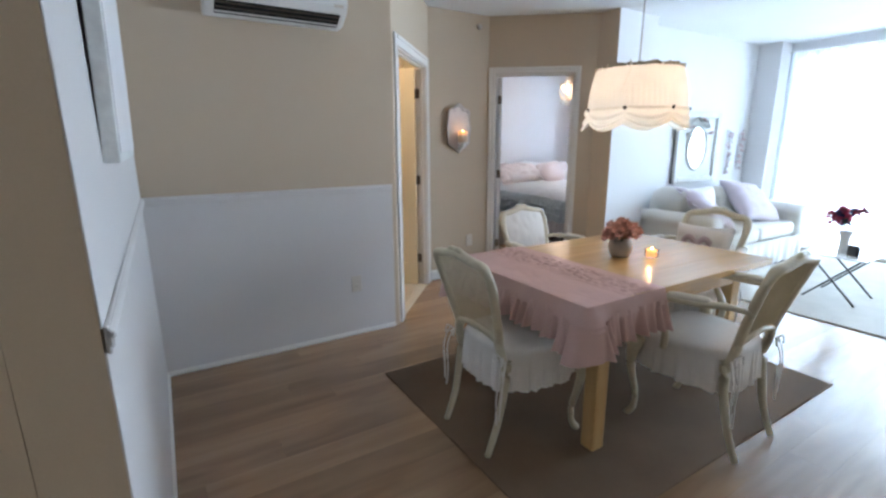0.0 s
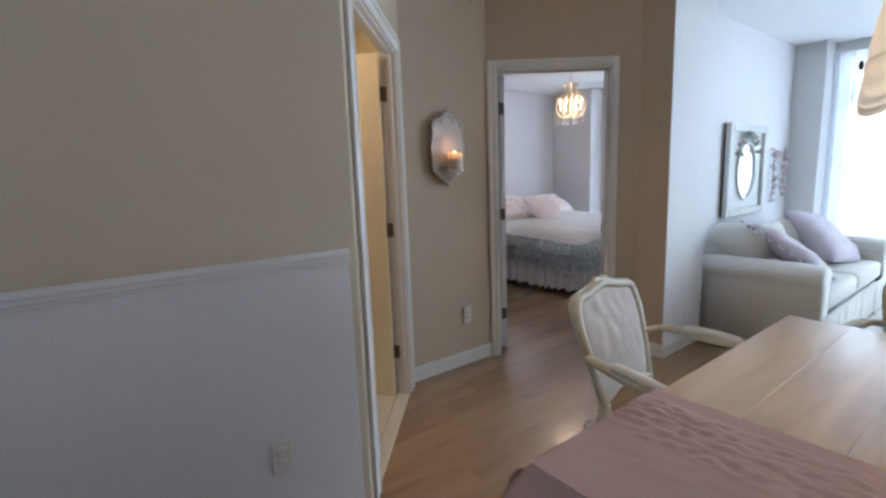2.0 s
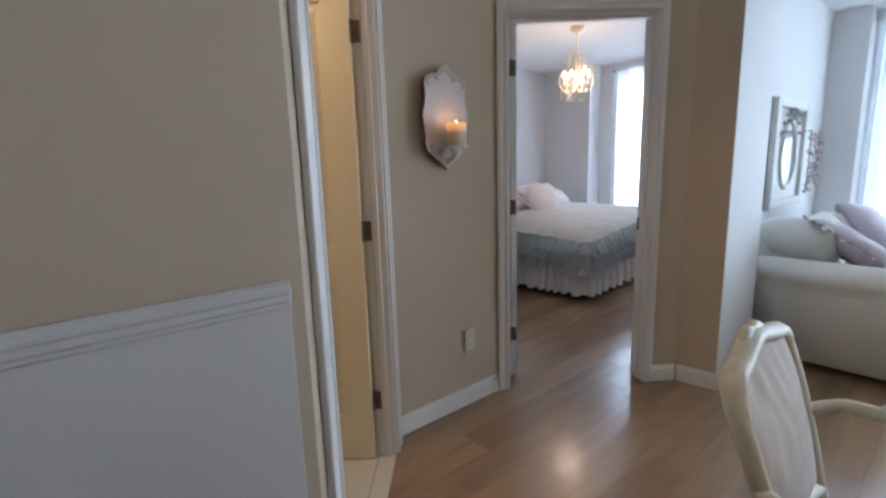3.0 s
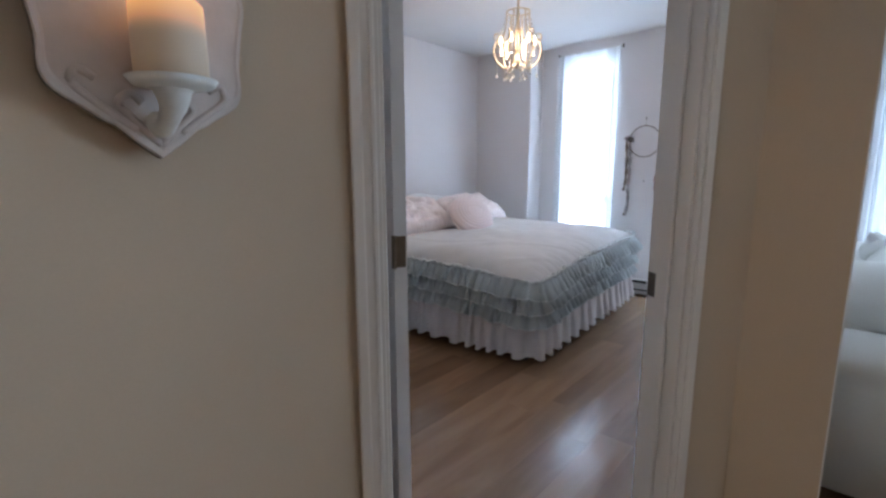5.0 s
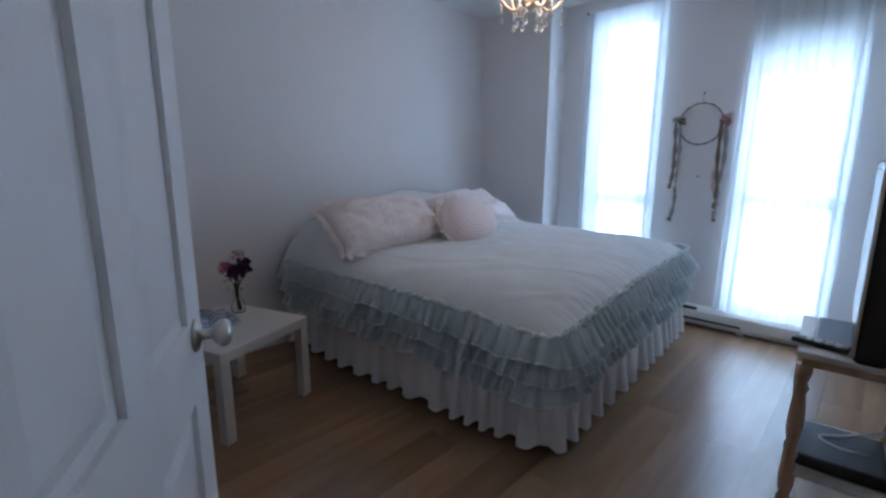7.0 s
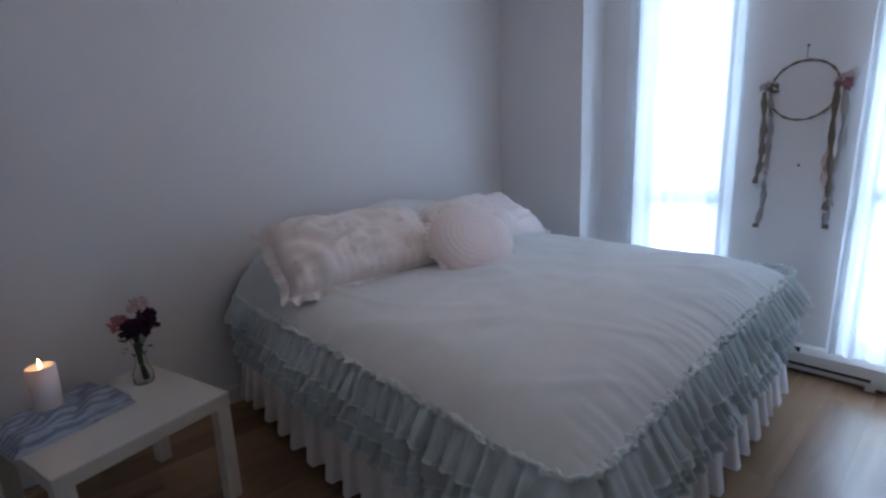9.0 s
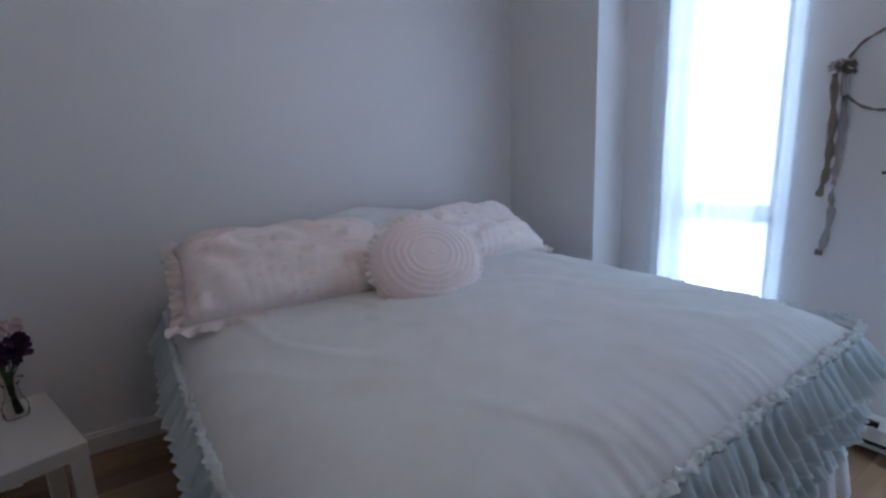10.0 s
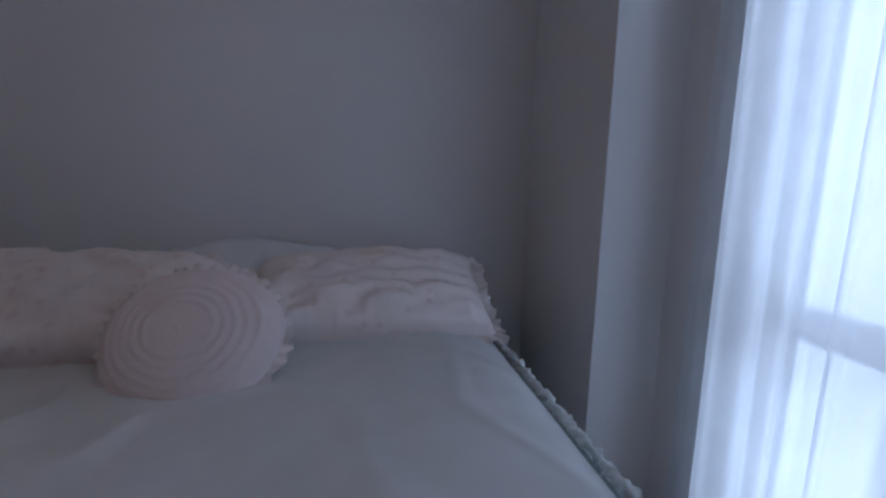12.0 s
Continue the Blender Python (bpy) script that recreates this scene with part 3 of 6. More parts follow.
def window(name, y0, y1, z0, z1, label, bars=(), posts=()):
    """Aluminium window in the outer wall: frame, sill, rails and panes."""
    root = setting(new(name), label, "window")
    f = 0.045
    for a, b, c, d in ((y0, y0 + f, z0, z1), (y1 - f, y1, z0, z1), (y0 + f, y1 - f, z0, z0 + f), (y0 + f, y1 - f, z1 - f, z1)):
        part("window_frame", box(WX + 0.05, WX + 0.11, a, b, c, d, 0.004, None, 1), TRIM, root)
    for z in bars:
        part("rail", box(WX + 0.055, WX + 0.105, y0 + f, y1 - f, z - 0.045, z + 0.045, 0.004, None, 1), TRIM, root)
    for y in posts:
        part("post", box(WX + 0.055, WX + 0.105, y - 0.035, y + 0.035, z0 + f, z1 - f, 0.004, None, 1), TRIM, root)
    part("window_sill", box(WX - 0.02, WX + 0.05, y0, y1, z0 - 0.02, z0 - 0.001, 0.004, None, 1), TRIM, root)
    ys = [y0 + f] + sorted(posts) + [y1 - f]
    for a, b in zip(ys, ys[1:]):
        p = part("pane", box(WX + 0.077, WX + 0.083, a, b, z0 + f, z1 - f), PANE, root)
        p.visible_shadow = False
    return root


window("window_1", 4.97, 5.46, 0.17, 2.37, "tall white-framed bedroom window", bars=(0.945,))
window("window_2", 3.77, 4.35, 0.17, 2.37, "tall white-framed bedroom window with a blind", bars=(0.99,))
# Only the part above y 1.9 is known; the rest is added for light.
window("window_3", -1.1, 2.91, 0.03, 2.42, "white-framed living room window to the floor, widened out of view for light", bars=(2.01,), posts=(0.2, 1.55))
bd = setting(solid("backdrop", box(10.5, 10.6, -8, 14, -4, 9), glow("pale_daylight_haze", (0.74, 0.88, 1.0), BACKDROP)), "pale overexposed daylight outside", "backdrop")

# ---- dining room ----
RUG = tagged(solid("dining_rug", box(1.235, 3.37, 0.85, 2.33, 0.0005, 0.009, 0.003), BROWNRUG), "brown woven rug under the dining table", "rug")


def dining_table():
    t = thing("dining_table", 2.275, 1.57, 0.0085, 0, "pale pine dining table with square legs", "table")
    for k in range(5):
        w = 0.94 / 5
        part("top_board", box(-0.725, 0.725, -0.47 + k * w, -0.47 + (k + 1) * w - 0.0002, 0.712, 0.742, 0.0009, None, 1), PINE, t)
    for x0, x1, y0, y1 in ((-0.54, 0.54, -0.40, -0.378), (-0.54, 0.54, 0.378, 0.40), (-0.55, -0.528, -0.36, 0.36), (0.528, 0.55, -0.36, 0.36)):
        part("apron", box(x0, x1, y0, y1, 0.622, 0.712, 0.002, None, 1), PINE, t)
    for sx in (-1, 1):
        for sy in (-1, 1):
            part("leg", box(sx * 0.515 - 0.036, sx * 0.515 + 0.036, sy * 0.37 - 0.036, sy * 0.37 + 0.036, 0, 0.712, 0.006), PINELEG, t)
    return t


dining_table()
TOP = 0.7505


def tablecloth():
    """Linen cloth over one end of the table, hanging down on three sides with a gathered ruffle."""
    root = thing("tablecloth", 0, 0, 0, 0, "dusty pink linen tablecloth with a gathered ruffle hem", "tablecloth")
    xa, xb, y0, y1 = 1.543, 2.03, 1.093, 2.047
    z = TOP + 0.004

    def top(u, v):
        x, y = xa + (xb - xa) * u, y0 + (y1 - y0) * v
        e = 0.0035 * noise.noise(Vector((x * 7, y * 5, 1))) + 0.002 * abs(noise.noise(Vector((x * 22, y * 9, 2))))
        band = max(0.0, 1 - ((x - 1.885) / 0.10) ** 4) if 1.785 < x < 1.985 else 0.0
        e += band * (0.0045 + 0.008 * noise.noise(Vector((x * 48 + y * 9, y * 34, 3))) + 0.0014 * math.sin((x - 1.80) * 190 + 4.2 * noise.noise(Vector((x * 9, y * 9, 6)))))
        return Vector((x, y, z + max(e, -0.002)))

    part("cloth_top", grid_sheet(130, 220, top), PINKCLOTH, root, smooth=True)
    r = 0.03
    path = [Vector((xb - 0.45 * k / 12, y1, 0)) for k in range(12)]
    path += [Vector((xa + r - r * math.sin(a), y1 - r + r * math.cos(a), 0)) for a in [math.pi / 2 * k / 6 for k in range(7)]]
    path += [Vector((xa, y1 - r - (y1 - y0 - 2 * r) * k / 26, 0)) for k in range(1, 26)]
    path += [Vector((xa + r - r * math.cos(a), y0 + r - r * math.sin(a), 0)) for a in [math.pi / 2 * k / 6 for k in range(7)]]
    path += [Vector((xa + r + (xb - xa - r) * k / 14, y0, 0)) for k in range(1, 15)]
    dist = [0.0]
    for a, b in zip(path, path[1:]):
        dist.append(dist[-1] + (b - a).length)
    corners = (Vector((xa, y1, 0)), Vector((xa, y0, 0)))

    def at(u):
        d = u * dist[-1]
        k = max(i for i in range(len(dist)) if dist[i] <= d + 1e-9)
        k = min(k, len(path) - 2)
        f = (d - dist[k]) / max(dist[k + 1] - dist[k], 1e-6)
        p = path[k].lerp(path[k + 1], f)
        t = (path[k + 1] - path[k]).normalized()
        return p, Vector((-t.y, t.x, 0)) * -1, d

    def flare(p):
        return max(math.exp(-((p - c).length / 0.09) ** 2) for c in corners)

    def drop(u, v):
        p, n, d = at(u)
        c = flare(p)
        out = 0.012 * v + 0.05 * c * v + 0.008 * v * math.sin(d * 31 + 1.3 * math.sin(d * 9))
        return Vector((p.x, p.y, z)) + n * out + Vector((0, 0, -(0.068 + 0.015 * c) * v + (0.0 if v else 0.001)))

    def ruffle(u, v):
        p, n, d = at(u)
        c = flare(p)
        w = math.sin(d * 96 + 2.4 * math.sin(d * 17)) + 0.5 * math.sin(d * 171 + 2 * math.sin(d * 9))
        out = 0.013 + 0.05 * c + 0.012 * v + (0.004 + 0.022 * v) * w + 0.03 * c * v
        sag = 0.012 * noise.noise(Vector((d * 5, 0, 7)))
        return Vector((p.x, p.y, z)) + n * out + Vector((0, 0, -(0.061 + 0.015 * c) - (0.112 + 0.012 * c + sag) * v + (0.012 if v == 0 else 0)))

    part("drop", grid_sheet(220, 8, drop), PINKCLOTH, root, smooth=True)
    part("ruffle", grid_sheet(460, 8, ruffle), PINKCLOTH, root, smooth=True)
    return root


tablecloth()


# chairs: carved, painted, cane-backed; local y is the way the chair faces
def back_line():
    """Half outline of the back frame: (half width, height up the back)."""
    return [(0.148, 0.0), (0.160, 0.05), (0.178, 0.15), (0.193, 0.26), (0.198, 0.33), (0.190, 0.376), (0.165, 0.396), (0.115, 0.402), (0.06, 0.414), (0.0, 0.424)]


def back_point(x, h):
    return Vector((x, -0.218 - 0.24 * h - 0.12 * h * h + 0.10 * (x * x), 0.495 + h * 0.97))


def dining_chair(x, y, turn, arms, padded, label):
    c = thing("dining_chair", x, y, 0.009, turn, label, "chair", "chairs round the dining table")
    half = [(back_point(w, h)) for w, h in back_line()]
    loop = [Vector((-p.x, p.y, p.z)) for p in half][:-1] + half[::-1]
    outline = smooth_line(loop, 5)
    n = len(outline)
    frame_part = part("back_frame", tube(outline, [0.019 + 0.006 * math.sin(math.pi * k / (n - 1)) for k in range(n)], 8, 0.8), CHAIRPAINT, c, smooth=True)
    part("bottom_rail", tube(smooth_line([back_point(-0.165, 0.035), back_point(-0.07, 0.06), back_point(0, 0.068), back_point(0.07, 0.06), back_point(0.165, 0.035)], 5), 0.018, 8, 0.8), CHAIRPAINT, c, smooth=True)
    crest = bmesh.new()
    for s in (-1, 1):
        add_tube(crest, smooth_line([back_point(0, 0.436), back_point(s * 0.03, 0.440), back_point(s * 0.06, 0.422), back_point(s * 0.10, 0.408)], 5), [0.013] * 15 + [0.005], 6)
    part("crest_carving", crest, CHAIRPAINT, frame_part, smooth=True)

    def half_width(h):
        pts = back_line()
        for (w0, h0), (w1, h1) in zip(pts, pts[1:]):
            if h0 <= h <= h1:
                return w0 + (w1 - w0) * (h - h0) / (h1 - h0)
        return 0.0

    def panel(off, bulge):
        def f(u, v):
            h = 0.06 + 0.352 * v
            w = max(half_width(h) - 0.008, 0.004)
            p = back_point((2 * u - 1) * w, h)
            b = bulge * math.sin(math.pi * u) ** 0.6 * math.sin(math.pi * v) ** 0.6
            b += 0.010 * noise.noise(Vector((u * 9, v * 7, 3))) * v * math.sin(math.pi * u) ** 0.4 * (1 if bulge > 0 else -1)
            return p + Vector((0, off + b, 0.0))
        return f

    if padded:
        part("back_pad", grid_sheet(32, 28, panel(0.006, 0.026)), SLIP, c, "cream fabric-covered back", True)
        part("back_cover", grid_sheet(32, 28, panel(-0.008, -0.014)), SLIP, c, "cream fabric-covered back", True)
    else:
        cane = bmesh.new()
        step = 0.0125
        k = -18
        while k <= 18:
            xs = k * step
            hs = [h for h in [0.06 + 0.36 * j / 24 for j in range(25)] if half_width(h) > abs(xs)]
            if len(hs) > 1:
                add_tube(cane, [back_point(xs, hs[0]), back_point(xs, (hs[0] + hs[-1]) / 2), back_point(xs, hs[-1])], 0.0021, 4)
            k += 1
        h = 0.065
        while h < 0.415:
            w = half_width(h)
            add_tube(cane, [back_point(-w, h), back_point(0, h), back_point(w, h)], 0.0021, 4)
            h += step
        tagged(part("cane_panel", cane, CANE, c, "woven cream cane back"), label="woven cream cane back", kind="stuff")
    # seat frame and cushion
    def seat(u, v):
        a = 2 * math.pi * u
        sx, sy = math.cos(a), math.sin(a)
        k = (abs(sx) ** 3.2 + abs(sy) ** 3.2) ** (-1 / 3.2)
        yy = 0.215 * sy * k
        return Vector(((0.205 + 0.10 * (yy + 0.215)) * sx * k, yy, 0)), v

    def rim(z0, z1, grow0, grow1):
        def f(u, v):
            p, _ = seat(u, v)
            g = grow0 + (grow1 - grow0) * v
            return Vector((p.x * g, p.y * g, z0 + (z1 - z0) * v))
        return f

    part("seat_frame", grid_sheet(48, 1, rim(0.385, 0.445, 1.0, 1.0), True), CHAIRPAINT, c)

    def cushion(u, v):
        p, _ = seat(u, v)
        r = math.sin(v * math.pi / 2)
        return Vector((p.x * r * 1.02, p.y * r * 1.02, 0.445 + 0.06 * math.cos(v * math.pi / 2) ** 0.45))

    part("seat", grid_sheet(48, 12, cushion, True), SLIP, c, "white slipcovered seat", True)

    def skirt(u, v):
        p, _ = seat(u, 0)
        w = math.sin(u * 2 * math.pi * 19 + 2 * math.sin(u * 40)) * 0.020 + 0.009 * math.sin(u * 2 * math.pi * 47 + 3 * math.sin(u * 19))
        g = 1.03 + (0.035 + w * 1.6) * v
        sag = 0.018 * noise.noise(Vector((u * 16, x, y)))
        return Vector((p.x * g, p.y * g, 0.458 - (0.165 + sag) * v))

    part("seat_skirt", grid_sheet(300, 7, skirt, True), SLIP, c, "white gathered seat skirt", True)
    for s in (-1, 1):
        part("leg", tube(smooth_line([(s * 0.175, -0.19, 0.44), (s * 0.178, -0.205, 0.30), (s * 0.172, -0.235, 0.14), (s * 0.172, -0.285, 0.0)], 5), [0.021 - 0.0005 * k for k in range(16)], 8), CHAIRPAINT, c, smooth=True)
        part("leg", tube(smooth_line([(s * 0.225, 0.175, 0.44), (s * 0.243, 0.20, 0.36), (s * 0.238, 0.205, 0.26), (s * 0.215, 0.185, 0.13), (s * 0.213, 0.19, 0.045), (s * 0.228, 0.215, 0.0)], 5), [0.03, 0.032, 0.033, 0.033, 0.032, 0.030, 0.028, 0.026, 0.024, 0.022, 0.020, 0.0185, 0.017, 0.016, 0.0155, 0.015, 0.0145, 0.014, 0.014, 0.0135, 0.014, 0.015, 0.016, 0.0175, 0.018, 0.016], 8), CHAIRPAINT, c, smooth=True)
        part("back_post", tube(smooth_line([(s * 0.172, -0.195, 0.40), (s * 0.165, -0.215, 0.47), tuple(back_point(s * 0.152, 0.03))], 4), 0.02, 8), CHAIRPAINT, c, smooth=True)
        # slipcover ties
        rib = bmesh.new()
        for d in (0.0, 0.03):
            pts = smooth_line([(s * (0.19 + d), -0.235, 0.47), (s * (0.205 + d), -0.26, 0.38), (s * (0.195 + d), -0.262, 0.27), (s * (0.205 + d * 0.5), -0.265, 0.17 + d)], 5)
            add_tube(rib, pts, 0.006, 5, 0.35)
        for q in (-1, 1):
            add_tube(rib, smooth_line([(s * 0.19, -0.235, 0.47), (s * 0.19 + q * 0.03, -0.25, 0.485), (s * 0.19 + q * 0.032, -0.255, 0.45), (s * 0.19, -0.24, 0.465)], 4), 0.005, 5, 0.4)
        part("tie", rib, SLIP, c, "white fabric tie", True)
        if arms:
            arm = part("arm", tube(smooth_line([tuple(back_point(s * 0.19, 0.20)), (s * 0.245, -0.20, 0.705), (s * 0.272, -0.06, 0.69), (s * 0.283, 0.07, 0.685), (s * 0.272, 0.135, 0.672)], 6), [0.016] * 6 + [0.02] * 14 + [0.024, 0.025, 0.026, 0.024, 0.016], 8, 0.8), CHAIRPAINT, c, smooth=True)
            part("arm_post", tube(smooth_line([(s * 0.272, 0.115, 0.675), (s * 0.278, 0.09, 0.61), (s * 0.262, 0.04, 0.53), (s * 0.24, 0.05, 0.43)], 5), 0.016, 8), CHAIRPAINT, c, smooth=True)
            part("arm_pad", tube(smooth_line([(s * 0.256, -0.14, 0.715), (s * 0.275, -0.04, 0.712), (s * 0.284, 0.05, 0.70)], 5), [0.012] + [0.022] * 9 + [0.012], 8, 0.7), CREAMCLOTH, arm, "cream padded arm rest", True)
    return c


dining_chair(1.59, 1.56, -90, False, False, "cream carved dining chair with cane back and white skirted seat")
dining_chair(2.36, 1.085, 2, True, False, "cream carved armchair with cane back and white skirted seat")
dining_chair(2.395, 2.115, 183, True, True, "cream carved armchair with a padded cream cloth back")
dining_chair(3.05, 1.60, 93, True, False, "cream carved armchair with cane back beyond the table")


def petals(bm, centre, r, count, spread, seed, size=(0.012, 0.024)):
    """Ball of curled petals."""
    rnd = random.Random(seed)
    for _ in range(count):
        a, b = rnd.uniform(0, 2 * math.pi), rnd.uniform(-0.3, 1.5)
        d = Vector((math.cos(a) * math.cos(b), math.sin(a) * math.cos(b), math.sin(b)))
        s = rnd.uniform(*size)
        m = Matrix.Translation(Vector(centre) + d * r * rnd.uniform(0.35, 1)) @ d.to_track_quat("Z", "Y").to_matrix().to_4x4() @ pose(0, 0, 0, rnd.uniform(10, 60) * spread, rnd.uniform(-30, 30), rnd.uniform(0, 360))
        vs = [[bm.verts.new(m @ Vector((s * (i - 1) * (1 - 0.35 * (j == 2)) * (0.6 if j == 0 else 1), s * j * 0.8, s * (0.35 * (i - 1) ** 2 + 0.12 * j * j)))) for j in range(3)] for i in range(3)]
        for i in range(2):
            for j in range(2):
                bm.faces.new((vs[i][j], vs[i + 1][j], vs[i + 1][j + 1], vs[i][j + 1]))


def leaves(bm, centre, r, count, seed, size=0.03):
    rnd = random.Random(seed)
    for _ in range(count):
        a, b = rnd.uniform(0, 2 * math.pi), rnd.uniform(-0.4, 1.2)
        d = Vector((math.cos(a) * math.cos(b), math.sin(a) * math.cos(b), math.sin(b)))
        m = Matrix.Translation(Vector(centre) + d * r * rnd.uniform(0.3, 1)) @ d.to_track_quat("Y", "Z").to_matrix().to_4x4()
        s = size * rnd.uniform(0.7, 1.3)
        v = [bm.verts.new(m @ Vector(q)) for q in ((0, 0, 0), (0.3 * s, 0.5 * s, 0.1 * s), (0, s, 0.02 * s), (-0.3 * s, 0.5 * s, 0.1 * s))]
        bm.faces.new(v)


def bouquet(root, base, heads, head_r, mat, seed, stem_from, leaf_count, petal_count=26, size=(0.012, 0.024)):
    for k, (hx, hy, hz) in enumerate(heads):
        bm = bmesh.new()
        petals(bm, (hx, hy, hz), head_r, petal_count, 1.0, seed + k, size)
        flower = part("flower", bm, mat[k % len(mat)], root)
        part("stem", tube([stem_from, ((stem_from[0] + hx) / 2 * 1.05, (stem_from[1] + hy) / 2, (stem_from[2] + hz) / 2), (hx, hy, hz - head_r * 0.4)], 0.002, 5), LEAF, flower)
    bm = bmesh.new()
    leaves(bm, base, 0.06, leaf_count, seed + 50)
    part("foliage", bm, LEAF, root)


fv = thing("flower_vase", 2.335, 1.57, TOP, 0, "round grey ceramic vase of dusty pink flowers", "vase")
part("vase", lathe([(0.030, 0.0), (0.048, 0.006), (0.060, 0.035), (0.064, 0.06), (0.060, 0.085), (0.048, 0.103), (0.040, 0.108), (0.036, 0.104), (0.05, 0.08), (0.0, 0.07)], 32), STONE, fv, smooth=True)
heads = [(-0.055, -0.01, 0.135), (0.0, -0.035, 0.145), (0.05, -0.03, 0.135), (-0.02, 0.03, 0.155), (0.035, 0.03, 0.150), (0.075, 0.0, 0.115), (-0.075, 0.02, 0.12), (0.0, 0.0, 0.165)]
bouquet(fv, (0, 0, 0.12), heads, 0.030, [FLOWERPINK], 11, (0, 0, 0.09), 12, 40, (0.012, 0.02))


def glass_candle(name, x, y, z, r, h, label, lit=WAX):
    c = thing(name, x, y, z, 0, label, "candle")
    part("wax", lathe([(r * 0.86, 0.004), (r * 0.86, h * 0.68), (r * 0.6, h * 0.66), (0.0, h * 0.65)], 24), lit, c, smooth=True)
    part("glass_cup", lathe([(0.0, 0.0), (r * 0.9, 0.0), (r, 0.004), (r, h * 0.72), (r * 0.97, h * 0.72), (r * 0.95, 0.006)], 24), THIN, c, smooth=True).visible_shadow = False
    part("flame", lathe([(0.0, h * 0.72), (0.004, h * 0.76), (0.005, h * 0.82), (0.002, h * 0.92), (0.0, h * 0.97)], 10), FLAME, c, smooth=True)
    return c


glass_candle("tea_light", 2.48, 1.475, TOP, 0.034, 0.058, "small lit candle in an amber glass on the table")


def pendant():
    """Fabric dome shade with swagged hem, on a cord."""
    p = thing("pendant_lamp", 2.27, 1.5, 0, 0, "ivory fabric pendant lampshade with swagged scalloped hem", "pendant lamp")
    n = 7

    def shade(u, v):
        a = 2 * math.pi * u
        r = (0.234 - 0.010 * v - 0.026 * v ** 2.2) * (1 - 0.035 * math.sin(math.pi * ((a * n / (2 * math.pi)) % 1.0)) * (1 - 0.6 * v))
        r += 0.0016 * math.sin(a * 60 + 3 * v) + 0.003 * noise.noise(Vector((a * 2, v * 2, 4)))
        return Vector((r * math.cos(a), r * math.sin(a), 1.525 + 0.195 * v))

    shade_part = part("shade", grid_sheet(168, 12, shade, True), SHADE, p, "glowing ivory linen shade", True)

    def swag(u, v):
        a = 2 * math.pi * u
        k = (a * n / (2 * math.pi)) % 1.0
        sc = math.sin(math.pi * k)
        r = 0.237 + 0.014 * sc * v + 0.006 * math.sin(v * 16) * sc + 0.003 * math.sin(a * 90) * v
        z = 1.528 - 0.062 * v - 0.040 * v * sc + 0.012 * math.sin(math.pi * v) * -sc
        return Vector((r * math.cos(a), r * math.sin(a), z))

    part("swag_hem", grid_sheet(196, 16, swag, True), SHADETRIM, shade_part, "swagged ivory scalloped hem", True)

    def ruche(u, v):
        a = 2 * math.pi * u
        r = 0.201 + 0.004 * math.sin(a * 41 + math.sin(a * 7) * 2) * (0.3 + v) + 0.012 * v * noise.noise(Vector((a * 4, 3, 0)))
        return Vector((r * math.cos(a), r * math.sin(a), 1.709 + 0.014 * v + 0.010 * noise.noise(Vector((a * 5, 0, 1))) * (0.4 + v) + 0.004 * noise.noise(Vector((a * 23, 0, 1))) * v))

    part("top_ruffle", grid_sheet(240, 4, ruche, True), FRAYED, shade_part, "frayed ivory top ruffle", True)
    for k in range(n):
        a = 2 * math.pi * k / n
        bm = bmesh.new()
        add_lathe(bm, [(0.0, -0.004), (0.007, -0.003), (0.009, 0.001), (0.006, 0.004), (0.004, 0.003), (0.0, 0.006)], 10, pose(0.243 * math.cos(a), 0.243 * math.sin(a), 1.524, 0, 0, math.degrees(a)) @ pose(0, 0, 0, 0, 90, 0), wave=lambda q, j: 1 + 0.12 * math.sin(q * 5 + j))
        part("rosette", bm, DARKBACK, shade_part, "dark fabric rosette")
    rib = smooth_line([(0.203 * math.cos(3.6), 0.203 * math.sin(3.6), 1.735), (0.222 * math.cos(3.62), 0.222 * math.sin(3.62), 1.68), (0.231 * math.cos(3.52), 0.231 * math.sin(3.52), 1.62)], 5)
    part("ribbon", tube(rib, 0.004, 5, 0.4), SHADETRIM, p)
    sp = bmesh.new()
    for k in range(3):
        a = 2 * math.pi * k / 3
        add_tube(sp, [(0, 0, 1.742), (0.199 * math.cos(a), 0.199 * math.sin(a), 1.725)], 0.003, 6)
    part("spider", sp, GILT, p)
    part("socket", lathe([(0.018, 1.68), (0.02, 1.69), (0.02, 1.735), (0.010, 1.755)], 16), PORCELAIN, p)
    part("bulb", lathe([(0.012, 1.685), (0.026, 1.66), (0.032, 1.63), (0.026, 1.605), (0.0, 1.595)], 16), BULB, p, smooth=True).visible_shadow = False
    part("cord", tube([(0, 0, 1.75), (0.002, 0, 2.2), (0, 0, H - 0.02)], 0.005, 8), PORCELAIN, p)
    part("canopy", lathe([(0.008, H - 0.045), (0.05, H - 0.03), (0.06, H - 0.001)], 24), PORCELAIN, p, smooth=True)
    return p


pendant()


